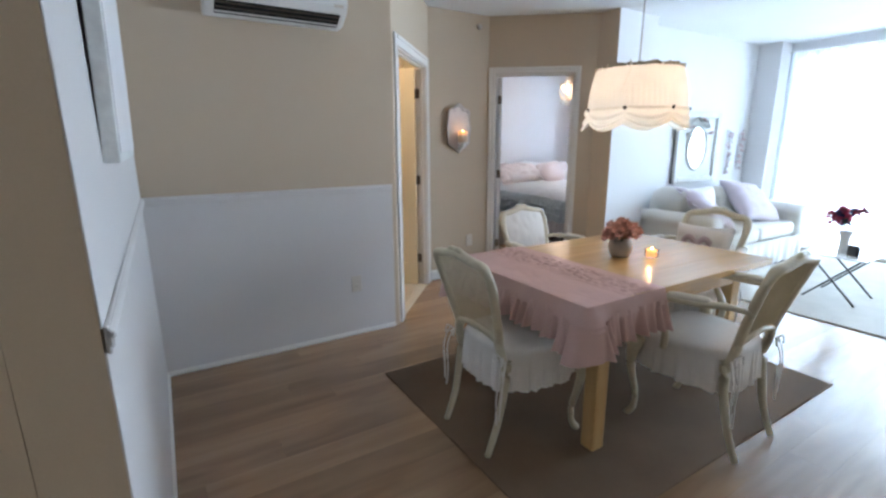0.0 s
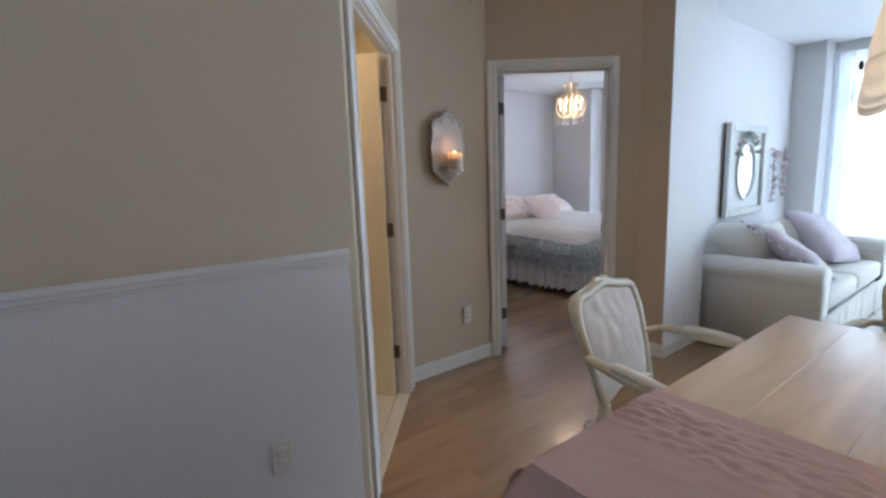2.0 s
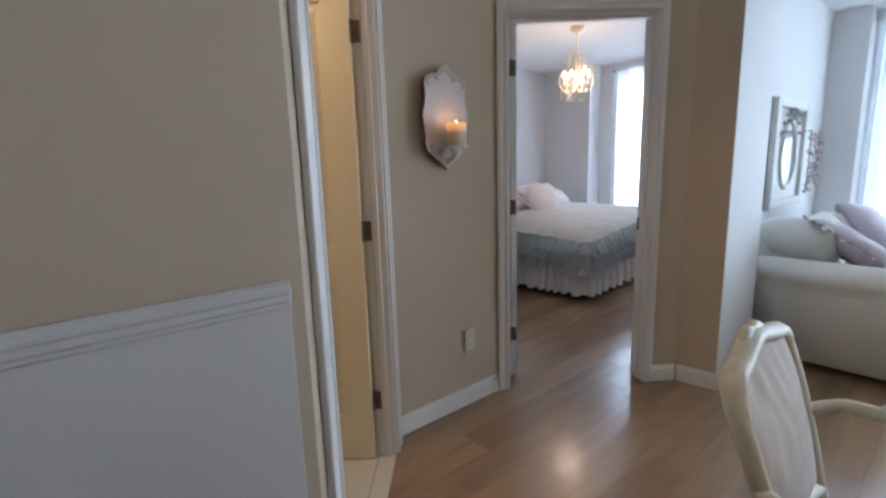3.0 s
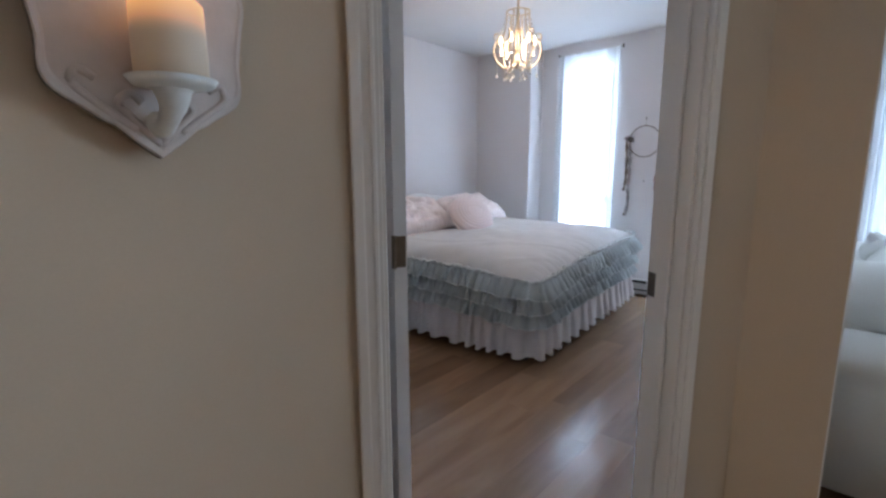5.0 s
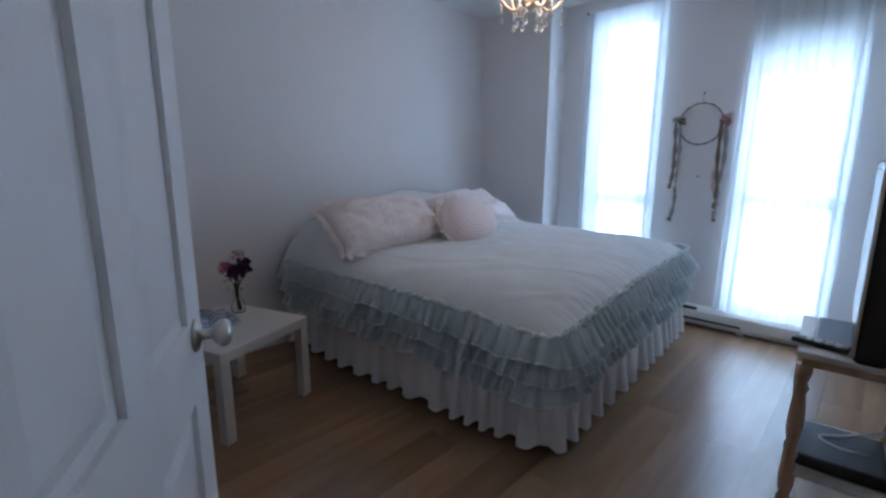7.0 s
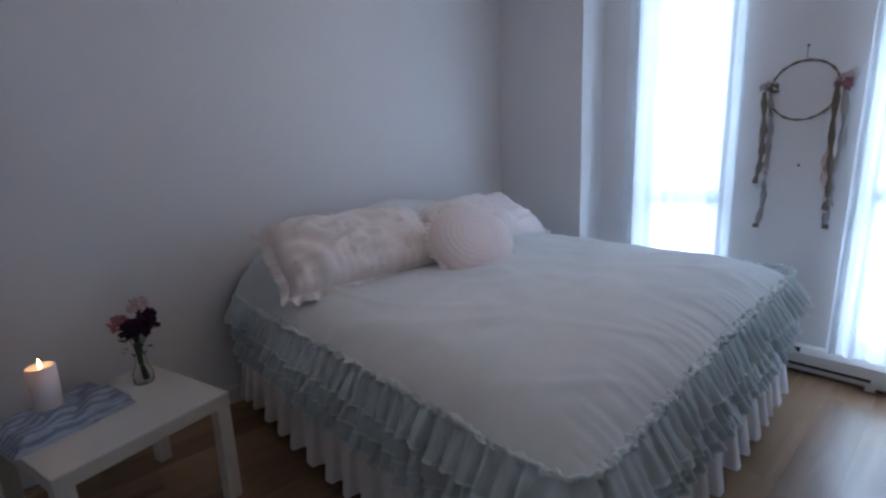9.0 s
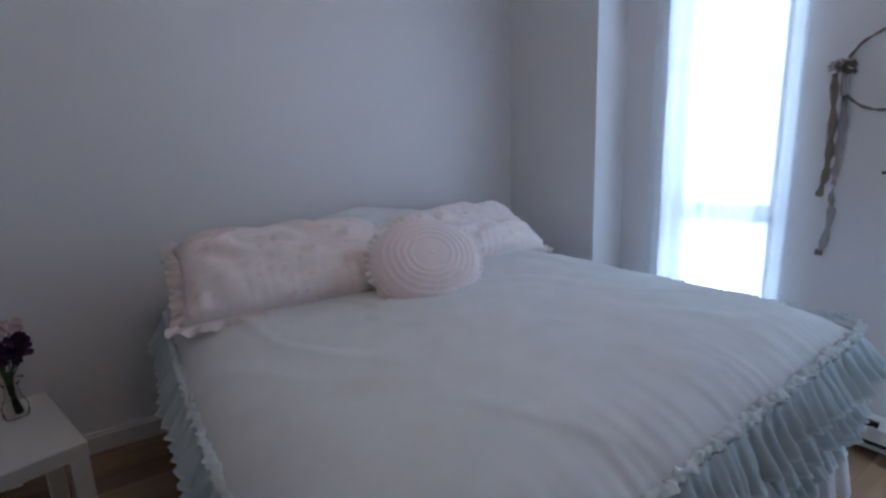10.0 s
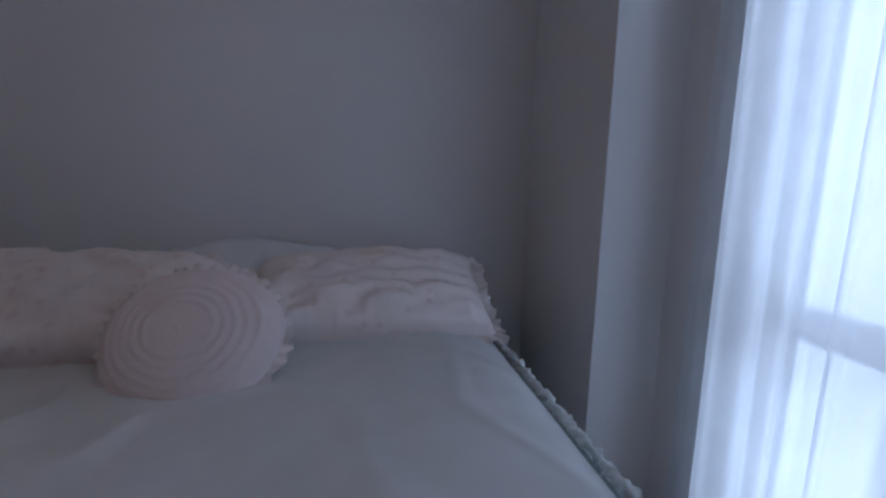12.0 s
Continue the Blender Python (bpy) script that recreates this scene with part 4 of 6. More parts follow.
def air_conditioner():
    a = thing("air_conditioner", 0.90, 3.0, 2.06, 0, "white wall-mounted air conditioner with dark louvre slot", "air conditioner")
    bm = bmesh.new()
    prof = [(0.0, 0.0), (-0.09, 0.0), (-0.175, 0.055), (-0.205, 0.10), (-0.205, 0.25), (-0.18, 0.28), (0.0, 0.28)]
    a0 = [bm.verts.new((-0.385, y, z)) for y, z in prof]
    a1 = [bm.verts.new((0.385, y, z)) for y, z in prof]
    bm.faces.new(a0)
    bm.faces.new(a1)
    for i in range(len(prof)):
        j = (i + 1) % len(prof)
        bm.faces.new((a0[i], a0[j], a1[j], a1[i]))
    bmesh.ops.bevel(bm, geom=list(bm.edges), offset=0.008, segments=2, affect="EDGES")
    part("body", bm, ACWHITE, a)
    tilt = math.degrees(math.atan2(0.055, 0.085))
    m = pose(0, -0.132, 0.0275, -tilt, 0, 0)
    part("air_slot", box(-0.335, 0.345, -0.047, 0.047, -0.002, 0.006, 0, m), DARK, a, "dark air outlet slot")
    for k in range(3):
        mm = m @ pose(0, -0.030 + 0.03 * k, -0.004, 25, 0, 0)
        part("louvre", box(-0.333, 0.343, -0.010, 0.010, -0.0015, 0.0015, 0.001, mm, 1), ACWHITE if k == 2 else NICKEL, a)
    part("indicator", box(0.30, 0.355, -0.2075, -0.204, 0.085, 0.10, 0.001), IVORYPLASTIC, a)
    return a


air_conditioner()


def outlet(x, y, z, turn):
    o = thing("wall_outlet", x, y, z, turn, "ivory duplex wall outlet plate", "outlet", "wall outlets")
    part("plate", box(-0.036, 0.036, -0.006, 0.0, -0.058, 0.058, 0.003), IVORYPLASTIC, o)
    for k in (-1, 1):
        face = part("socket_face", box(-0.017, 0.017, -0.009, -0.005, k * 0.02 - 0.014, k * 0.02 + 0.014, 0.004), IVORYPLASTIC, o)
        for s in (-1, 1):
            part("slot", box(s * 0.006 - 0.0012, s * 0.006 + 0.0012, -0.0096, -0.0088, k * 0.02 - 0.004, k * 0.02 + 0.005), STONE, face)


outlet(1.325, 2.996, 0.385, 0)
outlet(2.905, 3.868, 0.37, 3)
sd = thing("wall_sensor", 3.005, 3.874, 2.455, 3, "small round white sensor high on the wall", "sensor")
part("body", lathe([(0.024, 0), (0.024, 0.012), (0.018, 0.022), (0.0, 0.024)], 20, pose(0, 0, 0, 90, 0, 0)), IVORYPLASTIC, sd, smooth=True)

pic = thing("picture_frame", 0.10, 1.72, 1.33, 0, "white canvas picture leaning off the entry wall", "picture")
pm = pose(0.004, 0, 0, 0, 1.6, 0)
part("frame", box(0.0, 0.034, -0.40, 0.40, 0.0, 0.92, 0.003, pm), SILVERFRAME, pic)
part("canvas", box(0.034, 0.037, -0.375, 0.375, 0.025, 0.895, 0.001, pm), PALECUSHION, pic, "pale plain canvas")
# Dark back sheet also stands in for the shadow gap against the wall.
part("backing", box(-0.003, 0.0, -0.385, 0.385, 0.015, 0.905, 0, pm), DARKBACK, pic)


def sconce():
    s = thing("candle_sconce", 2.758, 3.862, 1.266, 2.8, "whitewashed scalloped wall sconce holding a lit candle", "sconce")
    half = [(0.0, 0.0), (0.03, 0.022), (0.055, 0.045), (0.068, 0.05), (0.085, 0.062), (0.12, 0.085), (0.132, 0.11), (0.131, 0.15), (0.138, 0.20), (0.146, 0.245), (0.135, 0.29), (0.128, 0.33), (0.132, 0.37), (0.125, 0.405), (0.09, 0.425), (0.06, 0.43), (0.04, 0.45), (0.0, 0.475)]
    line = smooth_line([(x, 0, z) for x, z in half], 3)
    loop = line + [Vector((-p.x, 0, p.z)) for p in line[::-1][1:-1]]
    bm = bmesh.new()
    rings = [[bm.verts.new((p.x * k, y, 0.2375 + (p.z - 0.2375) * k)) for p in loop] for y, k in ((0.0, 0.97), (-0.006, 1.0), (-0.018, 1.0), (-0.0215, 0.985), (-0.021, 0.90))]
    for a, b in zip(rings, rings[1:]):
        for i in range(len(loop)):
            j = (i + 1) % len(loop)
            bm.faces.new((a[i], a[j], b[j], b[i]))
    bm.faces.new(rings[0])
    part("plaque", bm, DARKEDGE, s, "dark scalloped plaque edge")
    gm = bmesh.new()
    rows = [[gm.verts.new((p.x * k, y, 0.2375 + (p.z - 0.2375) * k)) for p in loop] for y, k in ((-0.0185, 1.003), (-0.0235, 0.992), (-0.0235, 0.955), (-0.0215, 0.93))]
    for a, b in zip(rows, rows[1:]):
        for i in range(len(loop)):
            j = (i + 1) % len(loop)
            gm.faces.new((a[i], a[j], b[j], b[i]))
    gm.faces.new(rows[-1])
    face = part("plaque_face", gm, WHITEWASH, s, "whitewashed plaque face")
    for q in (-1, 1):
        for pts in ([(0.0, 0.02), (0.03, 0.05), (0.05, 0.075), (0.035, 0.09), (0.02, 0.078)], [(0.03, 0.04), (0.07, 0.068), (0.10, 0.095), (0.095, 0.115), (0.075, 0.105)], [(0.0, 0.455), (0.03, 0.43), (0.06, 0.42), (0.055, 0.405), (0.04, 0.41)], [(0.06, 0.42), (0.095, 0.41), (0.115, 0.39), (0.10, 0.375)]):
            part("carved_scroll", tube(smooth_line([(q * x, -0.022, z) for x, z in pts], 4), 0.006, 6), WHITEWASH, face, smooth=True)
    part("bracket", tube(smooth_line([(0, -0.015, 0.05), (0, -0.04, 0.045), (0, -0.075, 0.07), (0, -0.08, 0.095)], 5), [0.02, 0.019, 0.018, 0.017, 0.016, 0.015, 0.014, 0.014, 0.015, 0.016, 0.018, 0.02, 0.022, 0.024, 0.026, 0.03], 10), SILVERFRAME, s, smooth=True)
    part("dish", lathe([(0.02, 0.092), (0.05, 0.096), (0.058, 0.106), (0.05, 0.104), (0.0, 0.102)], 24, pose(0, -0.085, 0)), SILVERFRAME, s, smooth=True)
    part("candle", lathe([(0.046, 0.104), (0.0465, 0.13), (0.046, 0.165), (0.045, 0.203), (0.040, 0.208), (0.034, 0.200), (0.0, 0.197)], 28, pose(0, -0.085, 0)), WAX_SCONCE, s, "cream candle glowing orange at its top", True)
    part("flame", lathe([(0.0, 0.199), (0.003, 0.206), (0.0025, 0.214), (0.0, 0.222)], 10, pose(0, -0.085, 0)), FLAME, s, smooth=True)


sconce()

# ---- living room ----
tagged(solid("living_rug", box(4.47, 7.1, 0.3, 2.32, 0.0005, 0.012, 0.004), PALERUG), "pale cream woven living room rug", "rug")


def puff(w, h, d, nu=18, nv=18, pinch=0.55, seed=0, wrinkle=0.006, square=4.0):
    """Stuffed cushion, wide in x, high in z, deep in y; corners drawn out."""
    bm = bmesh.new()
    for sg in (-1, 1):
        def f(u, v, sg=sg):
            a, b = 2 * u - 1, 2 * v - 1
            t = max(0.0, (1 - abs(a) ** square)) ** pinch * max(0.0, (1 - abs(b) ** square)) ** pinch
            x = a * w / 2 * (1 - 0.07 * (1 - b * b))
            z = b * h / 2 * (1 - 0.07 * (1 - a * a))
            wr = wrinkle * noise.noise(Vector((a * 4 + seed, b * 4, sg * 3))) * t ** 0.3 * 2
            return Vector((x, sg * (d / 2 * t + wr * t), z + h / 2))
        grid_sheet(nu, nv, f, bm=bm)
    bmesh.ops.remove_doubles(bm, verts=bm.verts, dist=0.0008)
    return bm


def frill(w, h, depth, waves, amp, seed=0):
    """Gathered edging round a cushion of that size."""
    def f(u, v):
        s = u * 4
        k, t = int(s) % 4, s - int(s)
        a, b = ((2 * t - 1, -1), (1, 2 * t - 1), (1 - 2 * t, 1), (-1, 1 - 2 * t))[k]
        x, z = a * w / 2 * (1 - 0.07 * (1 - b * b)), b * h / 2 * (1 - 0.07 * (1 - a * a))
        d = Vector((a ** 5, 0, b ** 5)).normalized()
        y = amp * v * (math.sin(u * 2 * math.pi * waves + 3 * math.sin(u * 31 + seed)) + 0.6 * math.sin(u * 2 * math.pi * waves * 1.7) + 1.6 * noise.noise(Vector((u * waves * 1.3, seed, 2))))
        depth_here = depth * (1 + 0.55 * noise.noise(Vector((u * waves * 0.9, seed, 5))))
        return Vector((x, y, z + h / 2)) + d * depth_here * v
    return grid_sheet(waves * 6, 3, f, True)


def rolled(x0, x1, y0, y1, z0, z1, r, axis="y"):
    """Upholstered block with a rolled top."""
    bm = bmesh.new()
    prof = [(x0 + 0.02, z0), (x1 - 0.02, z0), (x1 - 0.012, z1 - 2 * r)]
    c = ((x0 + x1) / 2, z1 - r)
    rr = (x1 - x0) / 2 + 0.012
    prof += [(c[0] + rr * math.cos(a), c[1] + r * math.sin(a)) for a in [-0.6 + (math.pi + 1.2) * k / 16 for k in range(17)]]
    prof += [(x0 + 0.012, z1 - 2 * r)]
    m = 7
    rings = []
    for j in range(m):
        t = j / (m - 1)
        sh = 0.03 * (max(0, abs(2 * t - 1) - 0.8) / 0.2) ** 2
        rings.append([bm.verts.new((c[0] + (x - c[0]) * (1 - sh), y0 + (y1 - y0) * t, z - (z - z0) * sh * 0.5)) for x, z in prof])
    for a, b in zip(rings, rings[1:]):
        for i in range(len(prof)):
            k = (i + 1) % len(prof)
            bm.faces.new((a[i], a[k], b[k], b[i]))
    bm.faces.new(rings[0])
    bm.faces.new(rings[-1])
    return bm


def sofa():
    s = thing("sofa", 0, 0, 0, 0, "white slipcovered sofa with rolled arms against the wall", "sofa")
    part("arm", rolled(4.63, 4.87, 2.33, 3.14, 0.055, 0.655, 0.09), SOFACLOTH, s, smooth=True)
    part("arm", rolled(6.44, 6.69, 2.33, 3.10, 0.03, 0.655, 0.09), SOFACLOTH, s, smooth=True)
    part("base", box(4.85, 6.45, 2.36, 3.05, 0.03, 0.30, 0.02), SOFACLOTH, s, smooth=True)
    bm = box(4.84, 6.64, 2.90, 3.16, 0.03, 0.78, 0.06, None, 4)
    part("back", bm, SOFACLOTH, s, smooth=True)

    def hem(u, v):
        x = 4.62 + 2.06 * u
        return Vector((x, 2.325 - 0.012 * v * math.sin(x * 40) - 0.006 * math.sin(x * 13), 0.30 - 0.285 * v))

    part("skirt", grid_sheet(120, 4, hem), SOFACLOTH, s, smooth=True)
    for k in range(2):
        x0 = 4.865 + 0.79 * k
        part("seat_cushion", box(x0, x0 + 0.78, 2.33, 2.95, 0.30, 0.46, 0.045, None, 4), SOFACLOTH, s, smooth=True)
    for k in range(2):
        b = part("back_cushion", puff(0.80, 0.42, 0.22, seed=k), SOFACLOTH, s, smooth=True)
        b.matrix_basis = pose(5.26 + 0.79 * k, 2.83, 0.455, -12, 0, 0)
    roll = [(0.0, -0.215), (0.07, -0.215), (0.115, -0.20), (0.142, -0.16), (0.152, -0.08), (0.154, 0.0), (0.152, 0.08), (0.142, 0.16), (0.115, 0.20), (0.07, 0.215), (0.0, 0.215)]
    b = part("bolster", lathe(roll, 36, wave=lambda a, k: 1 + 0.03 * noise.noise(Vector((2 * math.cos(a), 2 * math.sin(a), k * 0.4)))), SOFACLOTH, s, "white round arm bolster", True)
    b.matrix_basis = pose(4.965, 2.93, 0.735, 90, 0, -6)
    return s


sofa()


def cushion(x, y, z, rx, rz, ry, w, h, d, mat, label, seed, trim=True):
    c = thing("cushion", x, y, z, 0, label, "cushion", "cushions on the sofa")
    c.matrix_basis = pose(x, y, z, 0, 0, rz) @ pose(0, 0, 0, rx, ry, 0)
    pad = part("pad", puff(w, h, d, seed=seed, wrinkle=0.012), mat, c, smooth=True)
    if trim:
        part("frill", frill(w, h, 0.035, 40, 0.008, seed), mat, pad, smooth=True)
    return c


cushion(5.06, 2.40, 0.53, -57, 4, 14, 0.50, 0.58, 0.16, LILAC, "lilac grey square cushion with frilled edge leaning on the bolster", 1)
cushion(6.03, 2.48, 0.475, -45, -4, 8, 0.72, 0.58, 0.20, LILAC, "large lilac square cushion leaning on the sofa back", 3, False)
cushion(6.22, 2.75, 0.465, -24, -14, 10, 0.46, 0.44, 0.16, PALECUSHION, "pale square cushion beside the sofa arm", 4, False)


def bow_cushion():
    c = thing("chair_cushion", 0, 0, 0, 0, "white square cushion with a dusty pink bow on the dining chair", "cushion")
    c.matrix_basis = pose(3.05, 1.60, 0.009, 0, 0, 93) @ pose(0, -0.10, 0.505, 16, 0, 0)
    pad = part("pad", puff(0.37, 0.33, 0.12, seed=12, wrinkle=0.008), SLIP, c, smooth=True)
    bow = bmesh.new()
    for q in (-1, 1):
        add_tube(bow, smooth_line([(0, 0.068, 0.20), (q * 0.05, 0.078, 0.235), (q * 0.085, 0.072, 0.20), (q * 0.05, 0.074, 0.175), (0, 0.068, 0.20)], 5), 0.011, 6, 1.8)
        add_tube(bow, smooth_line([(0, 0.070, 0.20), (q * 0.02, 0.074, 0.14), (q * 0.045, 0.068, 0.07)], 5), 0.010, 6, 0.4)
    part("bow", bow, PINKRIBBON, pad, "dusty pink ribbon bow", True)


bow_cushion()


def mirror_panel():
    m = thing("wall_mirror", 5.80, 3.262, 0.88, 0, "whitewashed carved frame with an oval mirror", "mirror")
    w, h = 0.86, 0.83
    part("backing", box(-w / 2, w / 2, -0.012, 0.0, 0, h, 0.002), DARKBACK, m)
    for x0, x1, z0, z1 in ((-w / 2, -w / 2 + 0.07, 0, h), (w / 2 - 0.07, w / 2, 0, h), (-w / 2 + 0.07, w / 2 - 0.07, 0, 0.07), (-w / 2 + 0.07, w / 2 - 0.07, h - 0.07, h)):
        part("frame", box(x0, x1, -0.055, -0.012, z0, z1, 0.01), SILVERFRAME, m)
    part("panel", box(-w / 2 + 0.07, w / 2 - 0.07, -0.024, -0.012, 0.07, h - 0.07), SILVERFRAME, m)
    bm = bmesh.new()
    ring = [bm.verts.new((0.19 * math.cos(a), -0.030, 0.41 + 0.25 * math.sin(a))) for a in [2 * math.pi * k / 40 for k in range(40)]]
    bm.faces.new(ring)
    part("oval_mirror", bm, MIRROR, m, "oval silvered mirror glass")
    part("oval_moulding", tube([(0.20 * math.cos(2 * math.pi * k / 40), -0.032, 0.41 + 0.26 * math.sin(2 * math.pi * k / 40)) for k in range(40)], 0.016, 8, closed=True), SILVERFRAME, m, smooth=True)
    for k in range(8):
        a = math.pi * (0.15 + 0.1 * k)
        bm = bmesh.new()
        petals(bm, (0.24 * math.cos(a), -0.05, 0.43 + 0.29 * math.sin(a)), 0.022, 10, 1.0, 400 + k)
        part("carved_rosette", bm, SILVERFRAME if k % 3 else PALEROSE, m)


mirror_panel()


def garland(x, y, z0, z1, seed, name, mats, label, leaf=0.03):
    g = thing(name, x, y, z0, 0, label, "garland", "hanging garlands")
    rnd = random.Random(seed)
    part("cord", tube([(0, 0, z1 - z0), (0.004, -0.004, (z1 - z0) / 2), (0, 0, 0)], 0.004, 5), BRANCH, g)
    for k in range(14):
        bm = bmesh.new()
        petals(bm, (rnd.uniform(-0.018, 0.018), rnd.uniform(-0.02, 0.0), (z1 - z0) * (k + 0.5) / 14), 0.014, 8, 1.0, seed * 30 + k, (0.008, leaf * 0.6))
        part("blossom", bm, mats[k % len(mats)], g)
    return g


garland(6.53, 3.245, 0.95, 1.50, 5, "flower_garland", [PALEROSE, PALECUSHION, PINKRIBBON], "dusty pink flower garland hanging on the wall")
garland(6.84, 3.245, 1.0, 1.50, 6, "flower_garland", [PALEROSE, PALECUSHION], "dusty pink flower garland hanging on the wall")


def tray_table():
    t = thing("tray_table", 5.22, 1.47, 0.0125, 0, "small glass tray table on black folding legs", "side table")
    part("tray", box(-0.26, 0.26, -0.22, 0.22, 0.40, 0.408, 0.002), GLASS, t)
    part("rim", tube([(-0.26, -0.22, 0.404), (0.26, -0.22, 0.404), (0.26, 0.22, 0.404), (-0.26, 0.22, 0.404)], 0.007, 8, closed=True), STEEL, t)
    for x in (-0.2, 0.2):
        part("leg", tube([(x, -0.19, 0.0), (x, 0.19, 0.398)], 0.008, 8), BLACK, t)
        part("leg", tube([(x + 0.016, 0.19, 0.0), (x + 0.016, -0.19, 0.398)], 0.008, 8), BLACK, t)
    for y in (-0.19, 0.19):
        part("crossbar", tube([(-0.2, y, 0.39), (0.216, y, 0.39)], 0.007, 8), BLACK, t)


tray_table()
lv = thing("flower_vase", 5.20, 1.48, 0.4205, 0, "tall white vase of crimson and dark flowers", "vase")
part("vase", lathe([(0.032, 0.0), (0.036, 0.004), (0.033, 0.05), (0.036, 0.13), (0.052, 0.19), (0.047, 0.19), (0.03, 0.12), (0.0, 0.11)], 28), PORCELAIN, lv, smooth=True)
rnd = random.Random(3)
bouquet(lv, (0, 0, 0.25), [(rnd.uniform(-0.09, 0.09), rnd.uniform(-0.10, 0.10), 0.25 + rnd.uniform(0, 0.13)) for _ in range(9)], 0.03, [FLOWERRED, FLOWERPURPLE, FLOWERRED], 70, (0, 0, 0.15), 40, 26)
ck = thing("desk_clock", 5.12, 1.385, 0.4205, 60, "small square dark desk clock", "clock")
part("case", box(-0.045, 0.045, -0.015, 0.015, 0, 0.09, 0.004), BLACK, ck)
part("dial", box(-0.036, 0.036, -0.0165, -0.0145, 0.009, 0.081, 0.001), PORCELAIN, ck)


def curtain(name, y0, y1, z0, z1, x, waves, amp, label, flare=0.0, seed=0, mat=None, lean=0.0):
    """Gathered sheer hanging from a rod along the window wall."""
    c = thing(name, 0, 0, 0, 0, label, "curtain")

    def f(u, v):
        g = 1 + flare * v
        ym = (y0 + y1) / 2 + lean * v
        y = ym + (u - 0.5) * (y1 - y0) * g
        ph = u * 2 * math.pi * waves + 1.5 * math.sin(u * 11 + seed) + 0.4 * math.sin(v * 3 + u * 5)
        a = amp * (0.35 + 0.65 * min(1, v * 3)) * (0.7 + 0.5 * noise.noise(Vector((u * 4, seed, v))))
        return Vector((x + a * math.sin(ph) + 0.4 * a * math.sin(2.3 * ph + 1), y, z1 - (z1 - z0) * v))

    part("panel", grid_sheet(int(waves * 16), 14, f), mat or SHEER, c, smooth=True)
    return c


curtain("sheer_curtain", 2.72, 2.96, 0.03, 2.44, 7.20, 4, 0.022, "white sheer curtain drawn to the window side", seed=2)
curtain("sheer_curtain", 1.4, 2.74, 0.03, 2.44, 7.21, 14, 0.024, "white sheer curtain over the living room window", seed=4, mat=SHEERFINE)
lr = thing("curtain_rod", 0, 0, 0, 0, "slim white curtain rod over the living window", "curtain rod")
part("rod", tube([(7.21, 2.99, 2.45), (7.21, -1.2, 2.45)], 0.01, 8), TRIM, lr)
for y in (2.9, 1.0, -1.1):
    part("bracket", box(7.205, WX, y - 0.008, y + 0.008, 2.442, 2.458), TRIM, lr)

# ---- bedroom ----
BX0, BX1, BY0, BY1 = 4.862, 6.71, 4.475, 6.46


def lean(x):
    """The bedding lies a little higher towards the window side."""
    return 0.065 * (x - BX0) / (BX1 - BX0)


def bed_edge(grow, r=0.10):
    """Points and outward ways along the left side, foot and right side of the bed."""
    x0, x1, y0 = BX0 - grow, BX1 + grow, BY0 - grow
    r += grow
    pts = [(Vector((x0, BY1 - (BY1 - y0 - r) * k / 40, 0)), Vector((-1, 0, 0))) for k in range(41)]
    pts += [(Vector((x0 + r - r * math.cos(a), y0 + r - r * math.sin(a), 0)), Vector((-math.cos(a), -math.sin(a), 0))) for a in [math.pi / 2 * k / 12 for k in range(1, 13)]]
    pts += [(Vector((x0 + r + (x1 - x0 - 2 * r) * k / 30, y0, 0)), Vector((0, -1, 0))) for k in range(1, 31)]
    pts += [(Vector((x1 - r + r * math.sin(a), y0 + r - r * math.cos(a), 0)), Vector((math.sin(a), -math.cos(a), 0))) for a in [math.pi / 2 * k / 12 for k in range(1, 13)]]
    pts += [(Vector((x1, y0 + r + (BY1 - y0 - r) * k / 40, 0)), Vector((1, 0, 0))) for k in range(1, 41)]
    dist = [0.0]
    for a, b in zip(pts, pts[1:]):
        dist.append(dist[-1] + (b[0] - a[0]).length)
    return pts, dist


def along(edge, u):
    pts, dist = edge
    d = u * dist[-1]
    lo, hi = 0, len(dist) - 1
    while hi - lo > 1:
        mid = (lo + hi) // 2
        if dist[mid] <= d:
            lo = mid
        else:
            hi = mid
    f = (d - dist[lo]) / max(dist[hi] - dist[lo], 1e-6)
    return pts[lo][0].lerp(pts[hi][0], f), pts[lo][1].lerp(pts[hi][1], f).normalized(), d


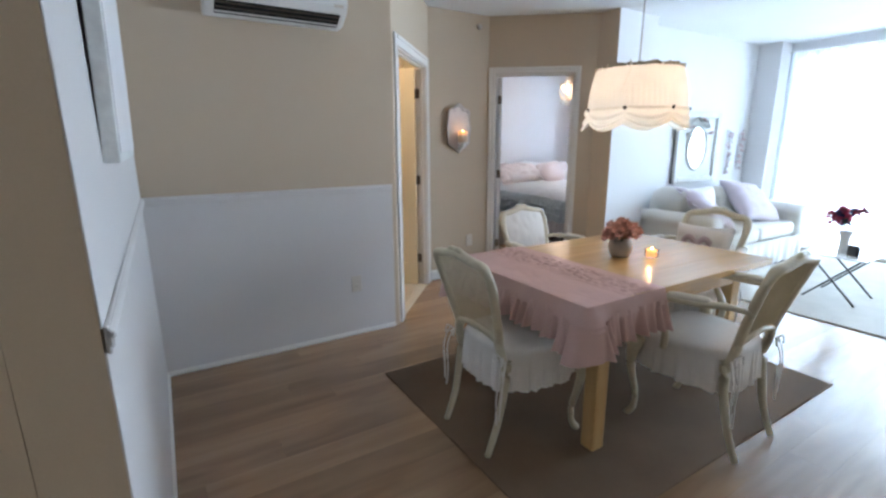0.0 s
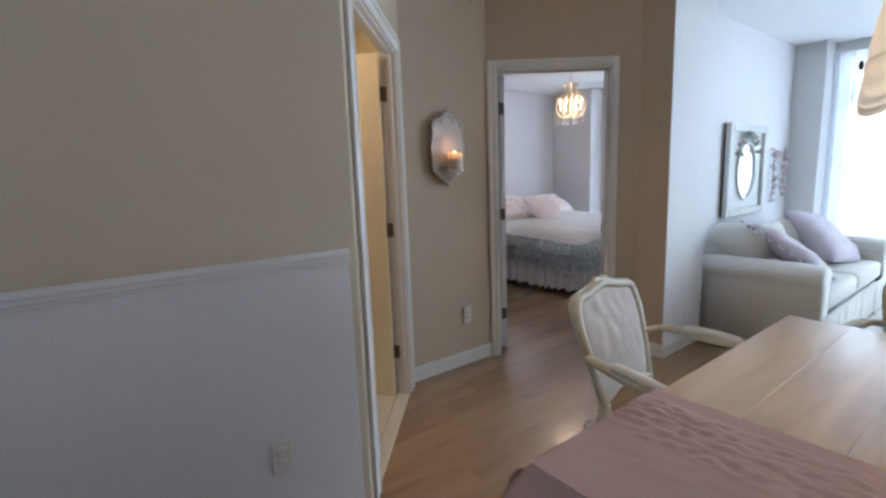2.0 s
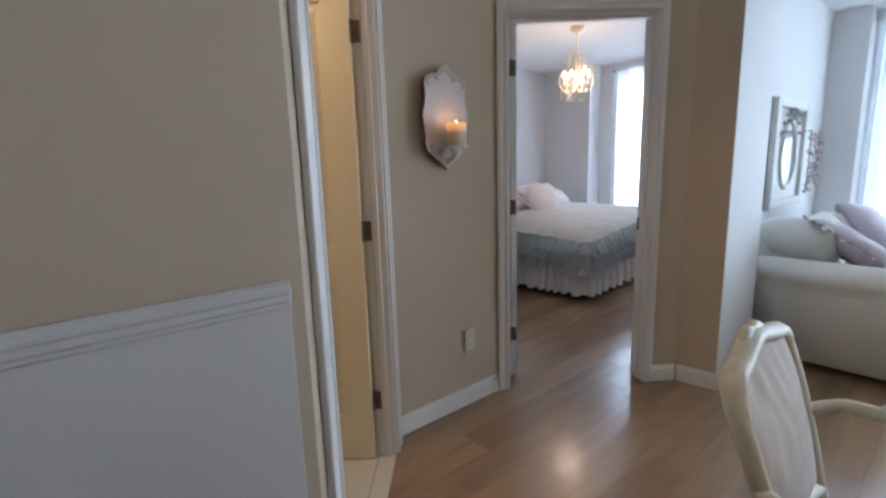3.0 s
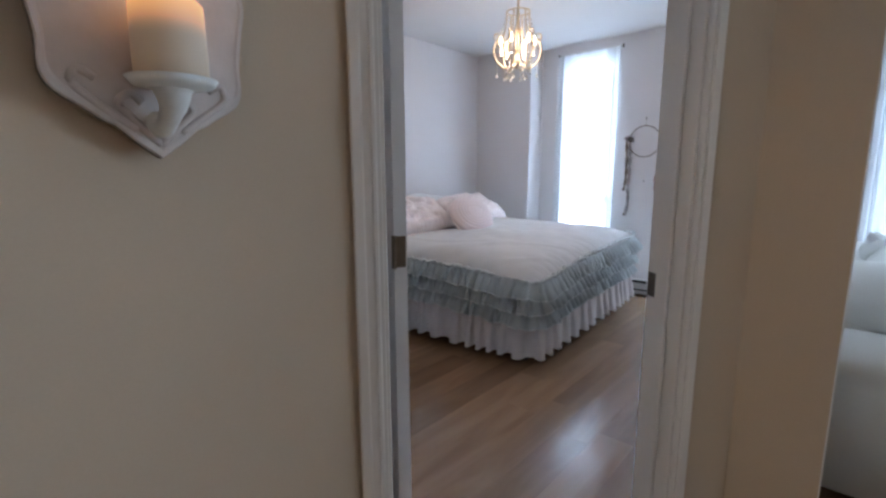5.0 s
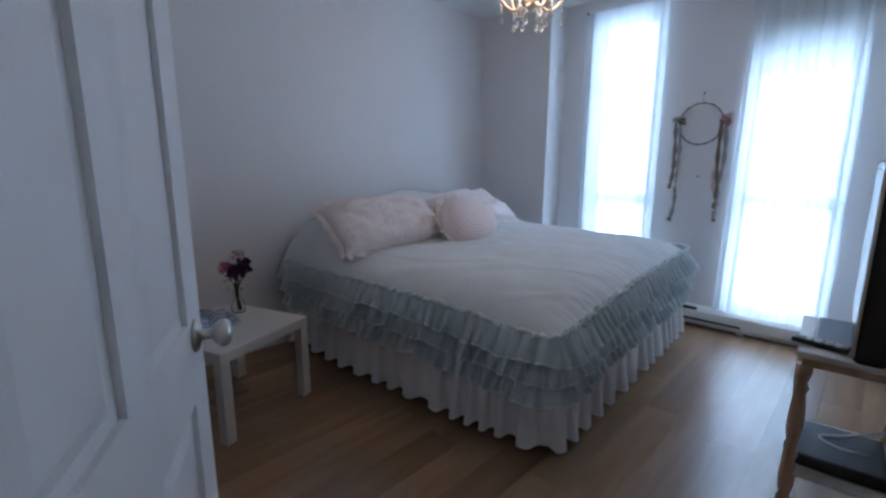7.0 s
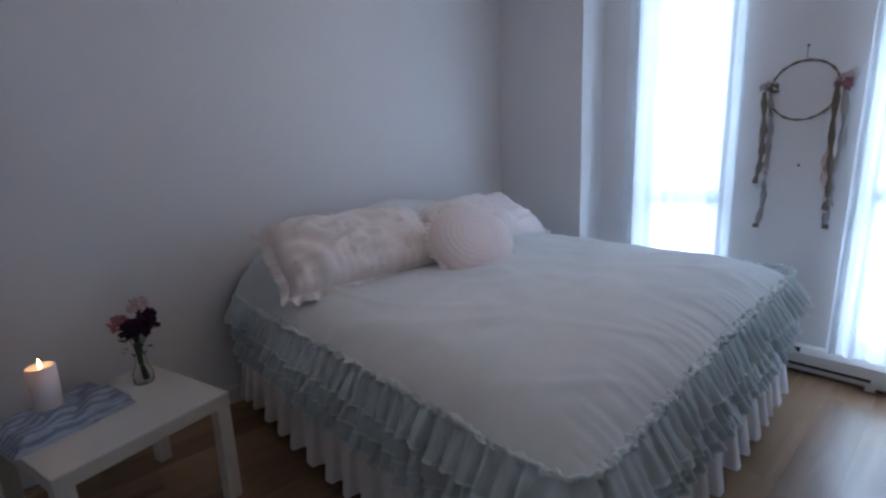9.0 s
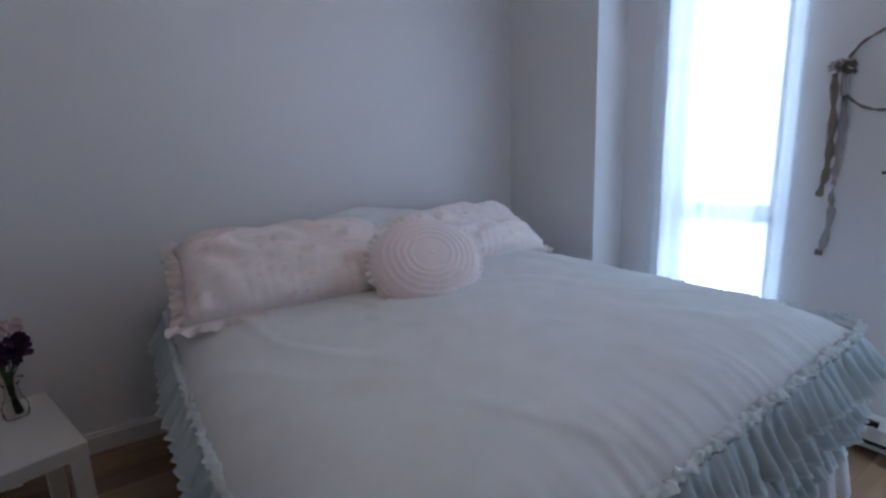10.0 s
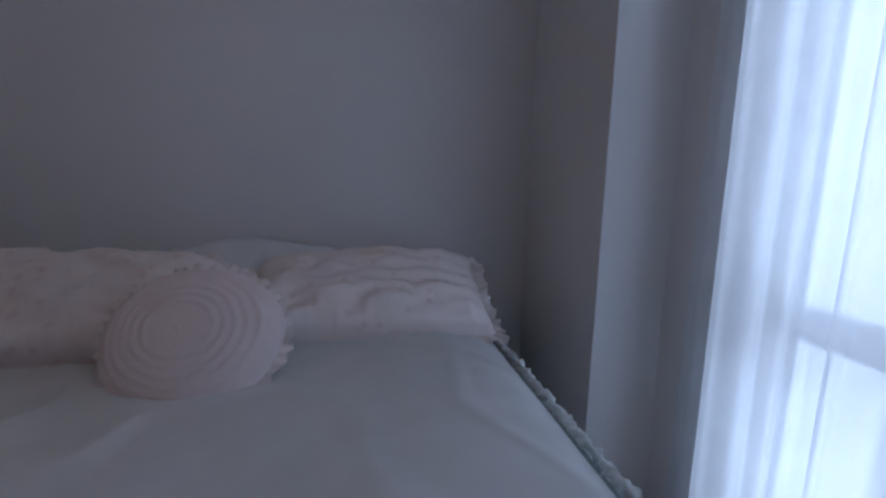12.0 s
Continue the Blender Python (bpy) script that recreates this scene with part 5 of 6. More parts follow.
def bed():
    b = thing("bed", 0, 0, 0, 0, "bed base and mattress hidden under bedding", "bed")
    part("mattress", box(BX0 + 0.05, BX1 - 0.05, BY0 + 0.05, BY1 - 0.02, 0.32, 0.60, 0.06, None, 3), BEDSKIRT, b, smooth=True)
    part("base", box(BX0 + 0.06, BX1 - 0.06, BY0 + 0.06, BY1 - 0.02, 0.10, 0.31, 0.01), BEDSKIRT, b)
    for x in (BX0 + 0.12, BX1 - 0.12):
        for y in (BY0 + 0.14, BY1 - 0.12):
            part("leg", box(x - 0.03, x + 0.03, y - 0.03, y + 0.03, 0.0005, 0.10, 0.004), DARK, b)
    s = thing("bed_skirt", 0, 0, 0, 0, "white gathered cotton bed skirt reaching the floor", "bed skirt")
    e = bed_edge(0.0)

    def sk(u, v):
        # broad flat pleats of uneven width; the hem hangs higher towards the window side
        p, n, d = along(e, u)
        ph = d * 50 + 3.2 * math.sin(d * 3.3 + 0.6) + 5.0 * noise.noise(Vector((d * 3.1, 0, 3)))
        w = math.tanh(2.4 * math.sin(ph)) + 0.30 * noise.noise(Vector((d * 24, v * 1.5, 1)))
        bottom = 0.052 + 0.085 * (p.x - BX0) / (BX1 - BX0) + 0.010 * noise.noise(Vector((d * 2.2, 1, 0))) - 0.007 * math.tanh(2.0 * math.sin(ph))
        return Vector((p.x, p.y, 0.40 + (bottom - 0.40) * v)) + n * (-0.012 + 0.030 * v + (0.003 + 0.019 * v) * w)

    for u0, u1 in ((0.0, 0.36), (0.36, 0.64), (0.64, 1.0)):
        part("gathered_panel", grid_sheet(420, 7, lambda u, v, u0=u0, u1=u1: sk(u0 + (u1 - u0) * u, v)), BEDSKIRT, s, smooth=True)


def duvet():
    d0 = thing("duvet", 0, 0, 0, 0, "pale aqua cotton duvet with tiered ruffles on its sides", "duvet")

    def top(u, v):
        a, c = 2 * u - 1, v
        x = (BX0 + BX1) / 2 + a * ((BX1 - BX0) / 2 + 0.012)
        y = BY0 - 0.012 + (BY1 - BY0 + 0.012) * c
        # rounded foot corners
        r = 0.10
        cx, cy = (BX0 + r if a < 0 else BX1 - r), BY0 + r
        if (x < cx if a < 0 else x > cx) and y < cy:
            dx, dy = (x - cx) / r, (y - cy) / r
            k = max(abs(dx), abs(dy)) / max(math.hypot(dx, dy), 1e-6)
            x, y = cx + dx * r * k, cy + dy * r * k
        ex = max(min(x - BX0, BX1 - x) + 0.012, 0.0)
        ey = max(y - BY0 + 0.012, 0.0)
        e1 = (1 - math.exp(-ex / 0.075)) * (1 - math.exp(-ey / 0.095))
        z = 0.588 + lean(x) + 0.118 * e1 + 0.014 * math.sin(math.pi * u) * min(1, ey * 2)
        hump = math.exp(-((y - 6.28) / 0.20) ** 2) * (1 - abs(a) ** 6) ** 0.8
        z += 0.265 * hump * (0.92 + 0.12 * math.cos(a * 6.0))
        z += 0.013 * noise.noise(Vector((x * 2.2, y * 2.2, 5))) * e1 + 0.006 * noise.noise(Vector((x * 6, y * 6, 2))) * e1
        ridge = abs(noise.noise(Vector((x * 3.0 + y * 1.4, y * 2.2, 9))))
        z += 0.012 * max(0, 0.16 - ridge) / 0.16 * e1 * 0.6
        # gathers run in from the seam along the foot and the sides
        near = math.exp(-ey / 0.08) if ey < ex else math.exp(-ex / 0.055)
        way = x if ey < ex else y  # along the seam
        gather = noise.noise(Vector((way * 30, min(ex, ey) * 3, 4))) + 0.5 * noise.noise(Vector((way * 62, min(ex, ey) * 5, 6)))
        z += (0.014 if ey < ex else 0.0) * gather * near * (1 - math.exp(-min(ex, ey) / 0.02)) * (1 - 0.75 * hump)
        return Vector((x, y, z))

    part("cover", grid_sheet(180, 190, top), DUVET, d0, smooth=True)
    for grow, z0, depth, freq, ph in ((0.006, 0.606, 0.108, 104, 0.6), (-0.006, 0.508, 0.106, 96, 2.0), (-0.016, 0.412, 0.112, 101, 4.0)):
        e = bed_edge(grow)

        def rf(u, v, e=e, z0=z0, depth=depth, freq=freq, ph=ph):
            # gathered tight at its seam, puffed out below it and hanging free at the hem
            p, n, d = along(e, u)
            swing = freq * d + ph + 5.5 * noise.noise(Vector((d * 4.0, ph, 8)))
            w = math.sin(swing) + 0.45 * math.sin(swing * 1.9 + 3 * noise.noise(Vector((d * 9, ph, 2))))
            g = noise.noise(Vector((d * 3, ph, 0)))
            crimp = 0.75 + 0.6 * noise.noise(Vector((d * 11, ph, 2)))
            crumple = noise.noise(Vector((d * 30, v * 2.2 + ph, 1))) + 0.6 * noise.noise(Vector((d * 70, v * 5 + ph, 7)))
            fold = math.copysign(abs(w) ** 0.7, w)
            out = 0.003 + (0.062 * v - 0.010 * v * v) * (1 + 0.35 * g) + 0.010 * crumple * (0.3 + 0.7 * v) + (0.002 + 0.021 * v) * fold * crimp
            out = min(max(out, 0.001), 0.10)
            zz = z0 + lean(p.x) * (1.0 if z0 > 0.55 else 0.75) + 0.010 * g - depth * v + 0.012 * fold * v * crimp + 0.024 * v * noise.noise(Vector((d * 11, ph, 5)))
            return Vector((p.x, p.y, zz)) + n * out

        tier = part("ruffle", grid_sheet(1500, 8, rf), RUFFLE, d0, "gathered aqua voile ruffle", True)
        part("hem", grid_sheet(1500, 1, lambda u, v, rf=rf, e=e: rf(u, 0.94 + 0.075 * v) + along(e, u)[1] * 0.002), HEM, tier, "pale rolled ruffle hem", True)
    e = bed_edge(-0.004)

    def frl(u, v):
        p, n, d = along(e, u)
        a = 2 * math.pi * v
        w = 0.70 + 0.14 * math.sin(d * 190 + 14 * noise.noise(Vector((d * 9, 0, 4)))) + 1.1 * noise.noise(Vector((d * 40, 1.8 * math.cos(a), 1.8 * math.sin(a))))
        return Vector((p.x, p.y, 0.606 + 1.42 * lean(p.x) + 0.016 * noise.noise(Vector((d * 6, 3, 0))) + 0.0155 * w * math.sin(a))) + n * (0.010 + 0.0155 * w * math.cos(a))

    part("heading_frill", grid_sheet(1700, 9, frl), HEM, d0, "ruched pale aqua heading frill", True)


def settle(names):
    """The bedding is drawn a little aslant towards the window at the foot, and sags at the near foot corner."""
    for root in [o for o in bpy.data.objects if o.name in names]:
        for ob in root.children_recursive:
            for v in ob.data.vertices:
                fx = min(max(1 - (v.co.x - BX0) / (BX1 - BX0), 0), 1)
                fy = min(max((BY1 - v.co.y) / (BY1 - BY0), 0), 1)
                sag = math.exp(-(((v.co.x - BX0) ** 2 + (v.co.y - BY0) ** 2) / 0.45 ** 2)) if root.name == "duvet" else 0.0
                v.co.x += 0.030 * fy + 0.085 * fx * fy ** 3
                v.co.y -= 0.020 * fx * fy
                v.co.z -= 0.050 * sag


bed()
duvet()
settle(("bed", "bed_skirt", "duvet"))


def pillow(x, y, z, rx, rz, ry, w, h, d, label, seed, waves=46):
    p = thing("pillow", x, y, z, 0, label, "pillow", "pillows on the bed")
    p.matrix_basis = pose(x, y, z, 0, 0, rz) @ pose(0, 0, 0, rx, ry, 0)
    bm = puff(w, h, d, 72, 46, 0.42, seed, 0.016)
    for v in bm.verts:
        lump = noise.noise(Vector((v.co.x * 7 + seed, v.co.z * 9, seed))) + 0.5 * abs(noise.noise(Vector((v.co.x * 15, v.co.z * 13 + seed, 2))))
        v.co.y += 0.011 * lump * (-1 if v.co.y < 0 else 1) * min(1.0, abs(v.co.y) / 0.04)
        v.co.z += 0.018 * noise.noise(Vector((v.co.x * 5, seed, 3))) * v.co.z / h
        v.co.x += 0.014 * noise.noise(Vector((v.co.z * 7, seed, 9))) * v.co.x / (w / 2)
        g = max(0.0, 0.5 - v.co.z / h) * 2
        droop = 0.06 * min(1.0, abs(v.co.x) / (w / 2)) ** 4 * max(0.0, v.co.z / h)
        v.co.z -= droop
        pleat = abs(noise.noise(Vector((v.co.x * 22 + seed, v.co.z * 3, seed)))) + 0.5 * noise.noise(Vector((v.co.x * 11, v.co.z * 9, seed + 4)))
        v.co.y += -0.026 * pleat * g * (1 if v.co.y < 0 else 0) * min(1.0, abs(v.co.y) / 0.03)
    pad = part("pad", bm, PILLOWPINK, p, smooth=True)
    fb = frill(w, h, 0.044, waves, 0.013, seed)
    for v in fb.verts:
        v.co.z += 0.018 * noise.noise(Vector((v.co.x * 5, seed, 3))) * v.co.z / h
        v.co.x += 0.014 * noise.noise(Vector((v.co.z * 7, seed, 9))) * v.co.x / (w / 2)
        v.co.z -= 0.06 * min(1.0, abs(v.co.x) / (w / 2)) ** 4 * max(0.0, v.co.z / h)
    part("frill", fb, PILLOWHEM, pad, "blush gathered pillow frill", True)
    return p


pillow(5.315, 5.765, 0.725, -55, -4, 0, 0.86, 0.45, 0.22, "blush pink printed pillow with a frilled edge", 1)
pillow(6.27, 5.835, 0.746, -60, 2, -1, 0.84, 0.43, 0.23, "pale blush pillow with gathered frilled edge", 5)


def round_cushion():
    c = thing("round_cushion", 5.74, 5.585, 0.865, 0, "round pink cushion with ruffled rings and rim", "cushion")
    c.matrix_basis = pose(5.79, 5.625, 0.852, 0, 0, -10) @ pose(0, 0, 0, 52, 0, 0) @ Matrix.Diagonal((1.40, 1.2, 1.25, 1))
    prof = [(0.0, 0.072)]
    for k in range(1, 40):
        r = 0.168 * k / 39
        z = 0.068 * max(0.0, 1 - (r / 0.168) ** 2.6) ** 0.55
        ring = 0.0038 * max(0, math.sin(r * 330)) if 0.045 < r < 0.15 else 0
        prof.append((r, z + ring))
    prof += [(0.166, -0.01), (0.13, -0.05), (0.05, -0.066), (0.0, -0.068)]
    part("pad", lathe(prof, 128, wave=lambda a, k: 1 + 0.03 * noise.noise(Vector((2 * math.cos(a), 2 * math.sin(a), k * 0.06))) + (0.018 * noise.noise(Vector((9 * math.cos(a), 9 * math.sin(a), k * 0.5))) if k < 38 else 0)), ROUNDPINK, c, smooth=True)

    def rim(u, v):
        a = 2 * math.pi * u
        w = math.sin(a * 41 + 4 * noise.noise(Vector((3 * math.cos(a), 3 * math.sin(a), 0)))) + 1.4 * noise.noise(Vector((11 * math.cos(a), 11 * math.sin(a), 2)))
        r = 0.158 + 0.026 * v * (1 + 0.5 * noise.noise(Vector((7 * math.cos(a), 7 * math.sin(a), 4))))
        return Vector((r * math.cos(a), r * math.sin(a), 0.002 - 0.008 * v + 0.005 * w * v))

    part("rim_frill", grid_sheet(360, 3, rim, True), PILLOWHEM, c, "pink gathered rim frill", True)


round_cushion()


def nightstand():
    t = thing("nightstand", 4.25, 5.91, 0.0005, 18.4, "square white lacquered side table beside the bed", "side table")
    part("top", box(-0.275, 0.275, -0.275, 0.275, 0.39, 0.44, 0.003), LACKWHITE, t)
    for sx in (-1, 1):
        for sy in (-1, 1):
            part("leg", box(min(sx * 0.273, sx * 0.223), max(sx * 0.273, sx * 0.223), min(sy * 0.273, sy * 0.223), max(sy * 0.273, sy * 0.223), 0, 0.39, 0.002), LACKWHITE, t)


nightstand()
NT = 0.4412
nv = thing("flower_vase", 4.375, 6.075, NT, 0, "small glass vase of purple and pink flowers", "vase")
part("glass", lathe([(0.0, 0.0), (0.034, 0.0), (0.038, 0.006), (0.037, 0.04), (0.022, 0.075), (0.020, 0.115), (0.026, 0.125), (0.023, 0.125), (0.017, 0.11), (0.019, 0.076), (0.034, 0.04), (0.034, 0.008), (0.0, 0.006)], 28), THIN, nv, smooth=True)
part("stems", tube(smooth_line([(0.01, 0, 0.01), (0, 0, 0.08), (0.0, 0.0, 0.16)], 4), [0.012, 0.012, 0.011, 0.01, 0.009, 0.01, 0.011, 0.014, 0.018], 7), LEAF, nv)
bouquet(nv, (0, 0, 0.15), [(-0.045, 0.02, 0.245), (0.045, -0.01, 0.262), (0.0, -0.03, 0.228), (0.02, 0.02, 0.215), (0.05, -0.01, 0.222), (-0.01, 0.0, 0.205), (0.022, 0.012, 0.305), (-0.018, -0.02, 0.225)], 0.022, [DUSKROSE] + [FLOWERPURPLE] * 5 + [PALEROSE, FLOWERPURPLE], 90, (0, 0, 0.12), 10, 34, (0.009, 0.018))
pc = thing("pillar_candle", 4.085, 6.0, NT, 0, "lit blush pillar candle on a folded cloth", "candle")
part("wax", lathe([(0.040, 0.030), (0.042, 0.036), (0.042, 0.19), (0.036, 0.194), (0.028, 0.178), (0.0, 0.174)], 28), WAX_PILLAR, pc, "softly glowing wax", True)
part("wick", tube([(0, 0, 0.172), (0.001, 0, 0.185)], 0.0014, 5), DARK, pc)
part("flame", lathe([(0.0, 0.182), (0.005, 0.188), (0.006, 0.196), (0.003, 0.210), (0.0, 0.222)], 10), FLAME, pc, smooth=True)
th2 = thing("folded_cloth", 4.10, 5.965, NT, 24, "grey and blue striped folded cloth under the candle", "cloth")
for k in range(3):
    def fold(u, v, k=k):
        # each layer turns down at its edges, rumpled on top
        x, y = (u - 0.5) * (0.36 - 0.015 * k), (v - 0.5) * (0.30 - 0.035 * k)
        e = min(1.0, min(u, 1 - u, v, 1 - v) / 0.07) ** 0.5
        z = 0.002 + (0.014 + 0.012 * k) * e - (1 - e) * (0.001 - 0.009 * k)
        z += e * (0.030 * abs(noise.noise(Vector((x * 9, y * 12, k)))) + 0.008 * math.sin(y * 34 + 11 * x + k)) * (0.3 + 0.5 * k) * (0.3 if abs(x) < 0.06 and abs(y - 0.02) < 0.06 else 1)
        return Vector((x + 0.006 * k + 0.008 * noise.noise(Vector((y * 12, k, 1))), y - 0.006 * k + 0.008 * noise.noise(Vector((x * 12, k, 7))), max(z, 0.001)))
    part("fold", grid_sheet(56, 44, fold), THROW, th2, smooth=True)


def dream_hoop():
    d = thing("dream_hoop", 0, 0, 0, 0, "twig hoop wall hanging with grey ribbons and blossoms", "wall hanging")
    d.matrix_basis = pose(WX - 0.011, 4.628, 0.057) @ Matrix.Scale(0.955, 4)
    R, cz = 0.155, 1.545
    loop = [(-0.012 + 0.004 * math.sin(k * 1.7), R * math.cos(2 * math.pi * k / 48), cz + R * math.sin(2 * math.pi * k / 48)) for k in range(48)]
    part("hoop", tube(loop, [0.0055 + 0.0022 * math.sin(k * 2.1) for k in range(48)], 6, closed=True), BRANCH, d)
    part("hanging_string", tube([(-0.008, 0, cz + R), (-0.003, 0, 1.775)], 0.0018, 5), BRANCH, d)
    part("nail", lathe([(0.007, 0.0), (0.007, 0.006), (0.0, 0.008)], 10, pose(0, 0, 1.775, 0, -90, 0)), NICKEL, d)
    rnd = random.Random(8)
    for s, zb in ((1, 0.79), (-1, 0.81)):
        for k in range(5):
            y = s * (R + 0.008) + rnd.uniform(-0.018, 0.018)
            length = (1.55 - zb) * (1 if k == 0 else rnd.uniform(0.5, 0.95))
            pts = smooth_line([(-0.014 - 0.003 * k, y, 1.555), (-0.02 - 0.003 * k, y + rnd.uniform(-0.018, 0.018), 1.55 - length * 0.4), (-0.014 - 0.003 * k, y + rnd.uniform(-0.022, 0.022), 1.55 - length * 0.75), (-0.018, y + rnd.uniform(-0.01, 0.01), 1.55 - length)], 6)
            part("ribbon", tube(pts, [0.0055 + 0.002 * math.sin(i * 1.7 + k) for i in range(len(pts))], 6, 2.6), (RIBBON, PALEROSE, PALECUSHION, RIBBON, BRANCH)[k], d, smooth=True)
        part("weight", box(-0.022, -0.010, s * (R + 0.008) - 0.014, s * (R + 0.008) + 0.014, zb - 0.012, zb + 0.014, 0.003), BRANCH, d)
        for k in range(4):
            bm = bmesh.new()
            petals(bm, (-0.02, s * (R + 0.01) + rnd.uniform(-0.03, 0.03), 1.56 + rnd.uniform(-0.03, 0.03)), 0.020, 16, 1.0, 600 + k + 10 * s, (0.010, 0.018))
            part("blossom", bm, (DUSKROSE, PALECUSHION, PALEROSE, DUSKROSE)[k] if s < 0 else (BRANCH, RIBBON, PALECUSHION, PALEROSE)[k], d)


dream_hoop()
hk = thing("wall_hook", WX - 0.001, 4.617, 1.148, 0, "small dark screw in the bedroom wall", "hook")
part("screw", lathe([(0.006, 0.0), (0.007, 0.004), (0.0, 0.007)], 10, pose(0, 0, 0, 0, -90, 0)), DARK, hk)

curtain("sheer_curtain", 4.89, 5.55, 0.13, 2.455, 7.205, 6, 0.024, "white sheer curtain over the bedroom window", 0.04, 1, lean=0.015)
curtain("sheer_curtain", 3.75, 4.365, 0.165, 2.455, 7.20, 8, 0.022, "white sheer curtain reaching the baseboard heater", 0.06, 7, lean=0.015)
rb = thing("roller_blind", 0, 0, 0, 0, "cream roller blind pulled partly down", "blind")
part("fabric", box(WX + 0.025, WX + 0.028, 3.775, 4.345, 1.99, 2.355), BLIND, rb)
part("bottom_bar", box(WX + 0.018, WX + 0.035, 3.775, 4.345, 1.968, 1.99, 0.003), TRIM, rb)
part("roller", tube([(WX + 0.028, 3.772, 2.352), (WX + 0.028, 4.348, 2.352)], 0.014, 10), TRIM, rb)
for y0, y1, xr in ((4.87, 5.55, 7.20), (3.72, 4.40, 7.20)):
    cr = thing("curtain_rod", 0, 0, 0, 0, "thin dark curtain rod above the bedroom window", "curtain rod", "bedroom curtain rods")
    part("rod", tube([(xr, y0, 2.455), (xr, y1, 2.455)], 0.006, 8), SILVERFRAME, cr)
    for y in (y0, y1):
        part("finial", lathe([(0.0, -0.012), (0.010, -0.008), (0.012, 0.0), (0.008, 0.01), (0.0, 0.014)], 12, pose(xr, y, 2.455, 90, 0, 0)), NICKEL, cr, smooth=True)
        part("bracket", tube([(WX - 0.001, y + (0.02 if y == y0 else -0.02), 2.45), (xr, y + (0.02 if y == y0 else -0.02), 2.45)], 0.005, 6), NICKEL, cr)


def heater():
    h = thing("baseboard_heater", WX - 0.001, 4.21, 0.0, 0, "white electric baseboard heater with dark slots", "heater")
    bm = bmesh.new()
    prof = [(0, 0.03), (-0.055, 0.03), (-0.062, 0.05), (-0.062, 0.125), (-0.035, 0.155), (0, 0.16)]
    a0 = [bm.verts.new((x, -0.58, z)) for x, z in prof]
    a1 = [bm.verts.new((x, 0.58, z)) for x, z in prof]
    bm.faces.new(a0)
    bm.faces.new(a1)
    for i in range(len(prof)):
        j = (i + 1) % len(prof)
        bm.faces.new((a0[i], a0[j], a1[j], a1[i]))
    part("cover", bm, ACWHITE, h)
    part("slot", box(-0.0635, -0.0615, 0.0, 0.50, 0.052, 0.068), DARK, h, "dark air slot")
    part("slot", box(-0.058, -0.030, 0.30, 0.52, 0.128, 0.150, 0, None), DARK, h, "dark air slot")
    for y in (-0.5, 0.0, 0.5):
        part("foot", box(-0.05, 0.0, y - 0.02, y + 0.02, 0.0005, 0.03), ACWHITE, h)


heater()


def tv_stand():
    t = thing("tv_stand", 5.43, 3.575, 0.0005, 4, "small wooden stand with turned oak legs and pale top", "tv stand")
    part("top", box(-0.215, 0.245, -0.165, 0.165, 0.64, 0.662, 0.006), LACKWHITE, t, "pale worn painted top")
    part("edge", box(-0.20, 0.23, -0.15, 0.15, 0.61, 0.64, 0.004), OAKLEG, t)
    part("shelf", box(-0.20, 0.23, -0.15, 0.15, 0.215, 0.235, 0.004), LACKWHITE, t, "pale worn painted shelf")
    prof = [(0.016, 0.0), (0.019, 0.01), (0.021, 0.05), (0.015, 0.08), (0.023, 0.11), (0.015, 0.135), (0.022, 0.16), (0.024, 0.21), (0.022, 0.245), (0.014, 0.26), (0.022, 0.285), (0.015, 0.305), (0.018, 0.34), (0.024, 0.41), (0.020, 0.48), (0.015, 0.51), (0.023, 0.53), (0.015, 0.55), (0.022, 0.575), (0.024, 0.61)]
    for x in (-0.185, 0.215):
        for y in (-0.14, 0.14):
            part("turned_leg", lathe(prof, 16, pose(x, y, 0)), OAKLEG, t, smooth=True)


tv_stand()
tv = thing("television", 5.46, 3.57, 0.663, 2, "black flat television with glossy screen on the stand", "television")
part("foot", box(-0.16, 0.16, -0.10, 0.13, 0.0, 0.018, 0.006), BLACK, tv)
part("neck", box(-0.04, 0.04, -0.03, 0.03, 0.018, 0.08, 0.006), BLACK, tv)
part("case", box(-0.36, 0.36, -0.045, 0.035, 0.03, 0.61, 0.02, None, 3), BLACK, tv)
part("back_housing", box(-0.27, 0.27, -0.085, -0.04, 0.09, 0.50, 0.02, None, 3), BLACK, tv)
part("screen", box(-0.33, 0.33, 0.033, 0.037, 0.085, 0.58, 0.001), SCREEN, tv, "dark glossy screen")
part("bezel_strip", box(-0.358, -0.352, 0.030, 0.040, 0.05, 0.60, 0.002), STEEL, tv)
rm = thing("remote_control", 5.30, 3.675, 0.6632, 80, "small black remote control on the stand", "remote")
part("body", box(-0.075, 0.075, -0.022, 0.022, 0.0, 0.018, 0.006), BLACK, rm)
for i in range(4):
    for j in range(3):
        part("button", box(-0.055 + i * 0.026, -0.041 + i * 0.026, -0.015 + j * 0.011, -0.007 + j * 0.011, 0.017, 0.0195, 0.001), IVORYPLASTIC, rm)
bxp = thing("set_top_box", 5.42, 3.58, 0.2358, 4, "flat black set-top box on the lower shelf", "set-top box")
part("case", box(-0.15, 0.13, -0.12, 0.12, 0.004, 0.048, 0.006), BLACK, bxp)
part("front_strip", box(-0.12, 0.10, 0.1195, 0.1225, 0.012, 0.04, 0.001), SCREEN, bxp)
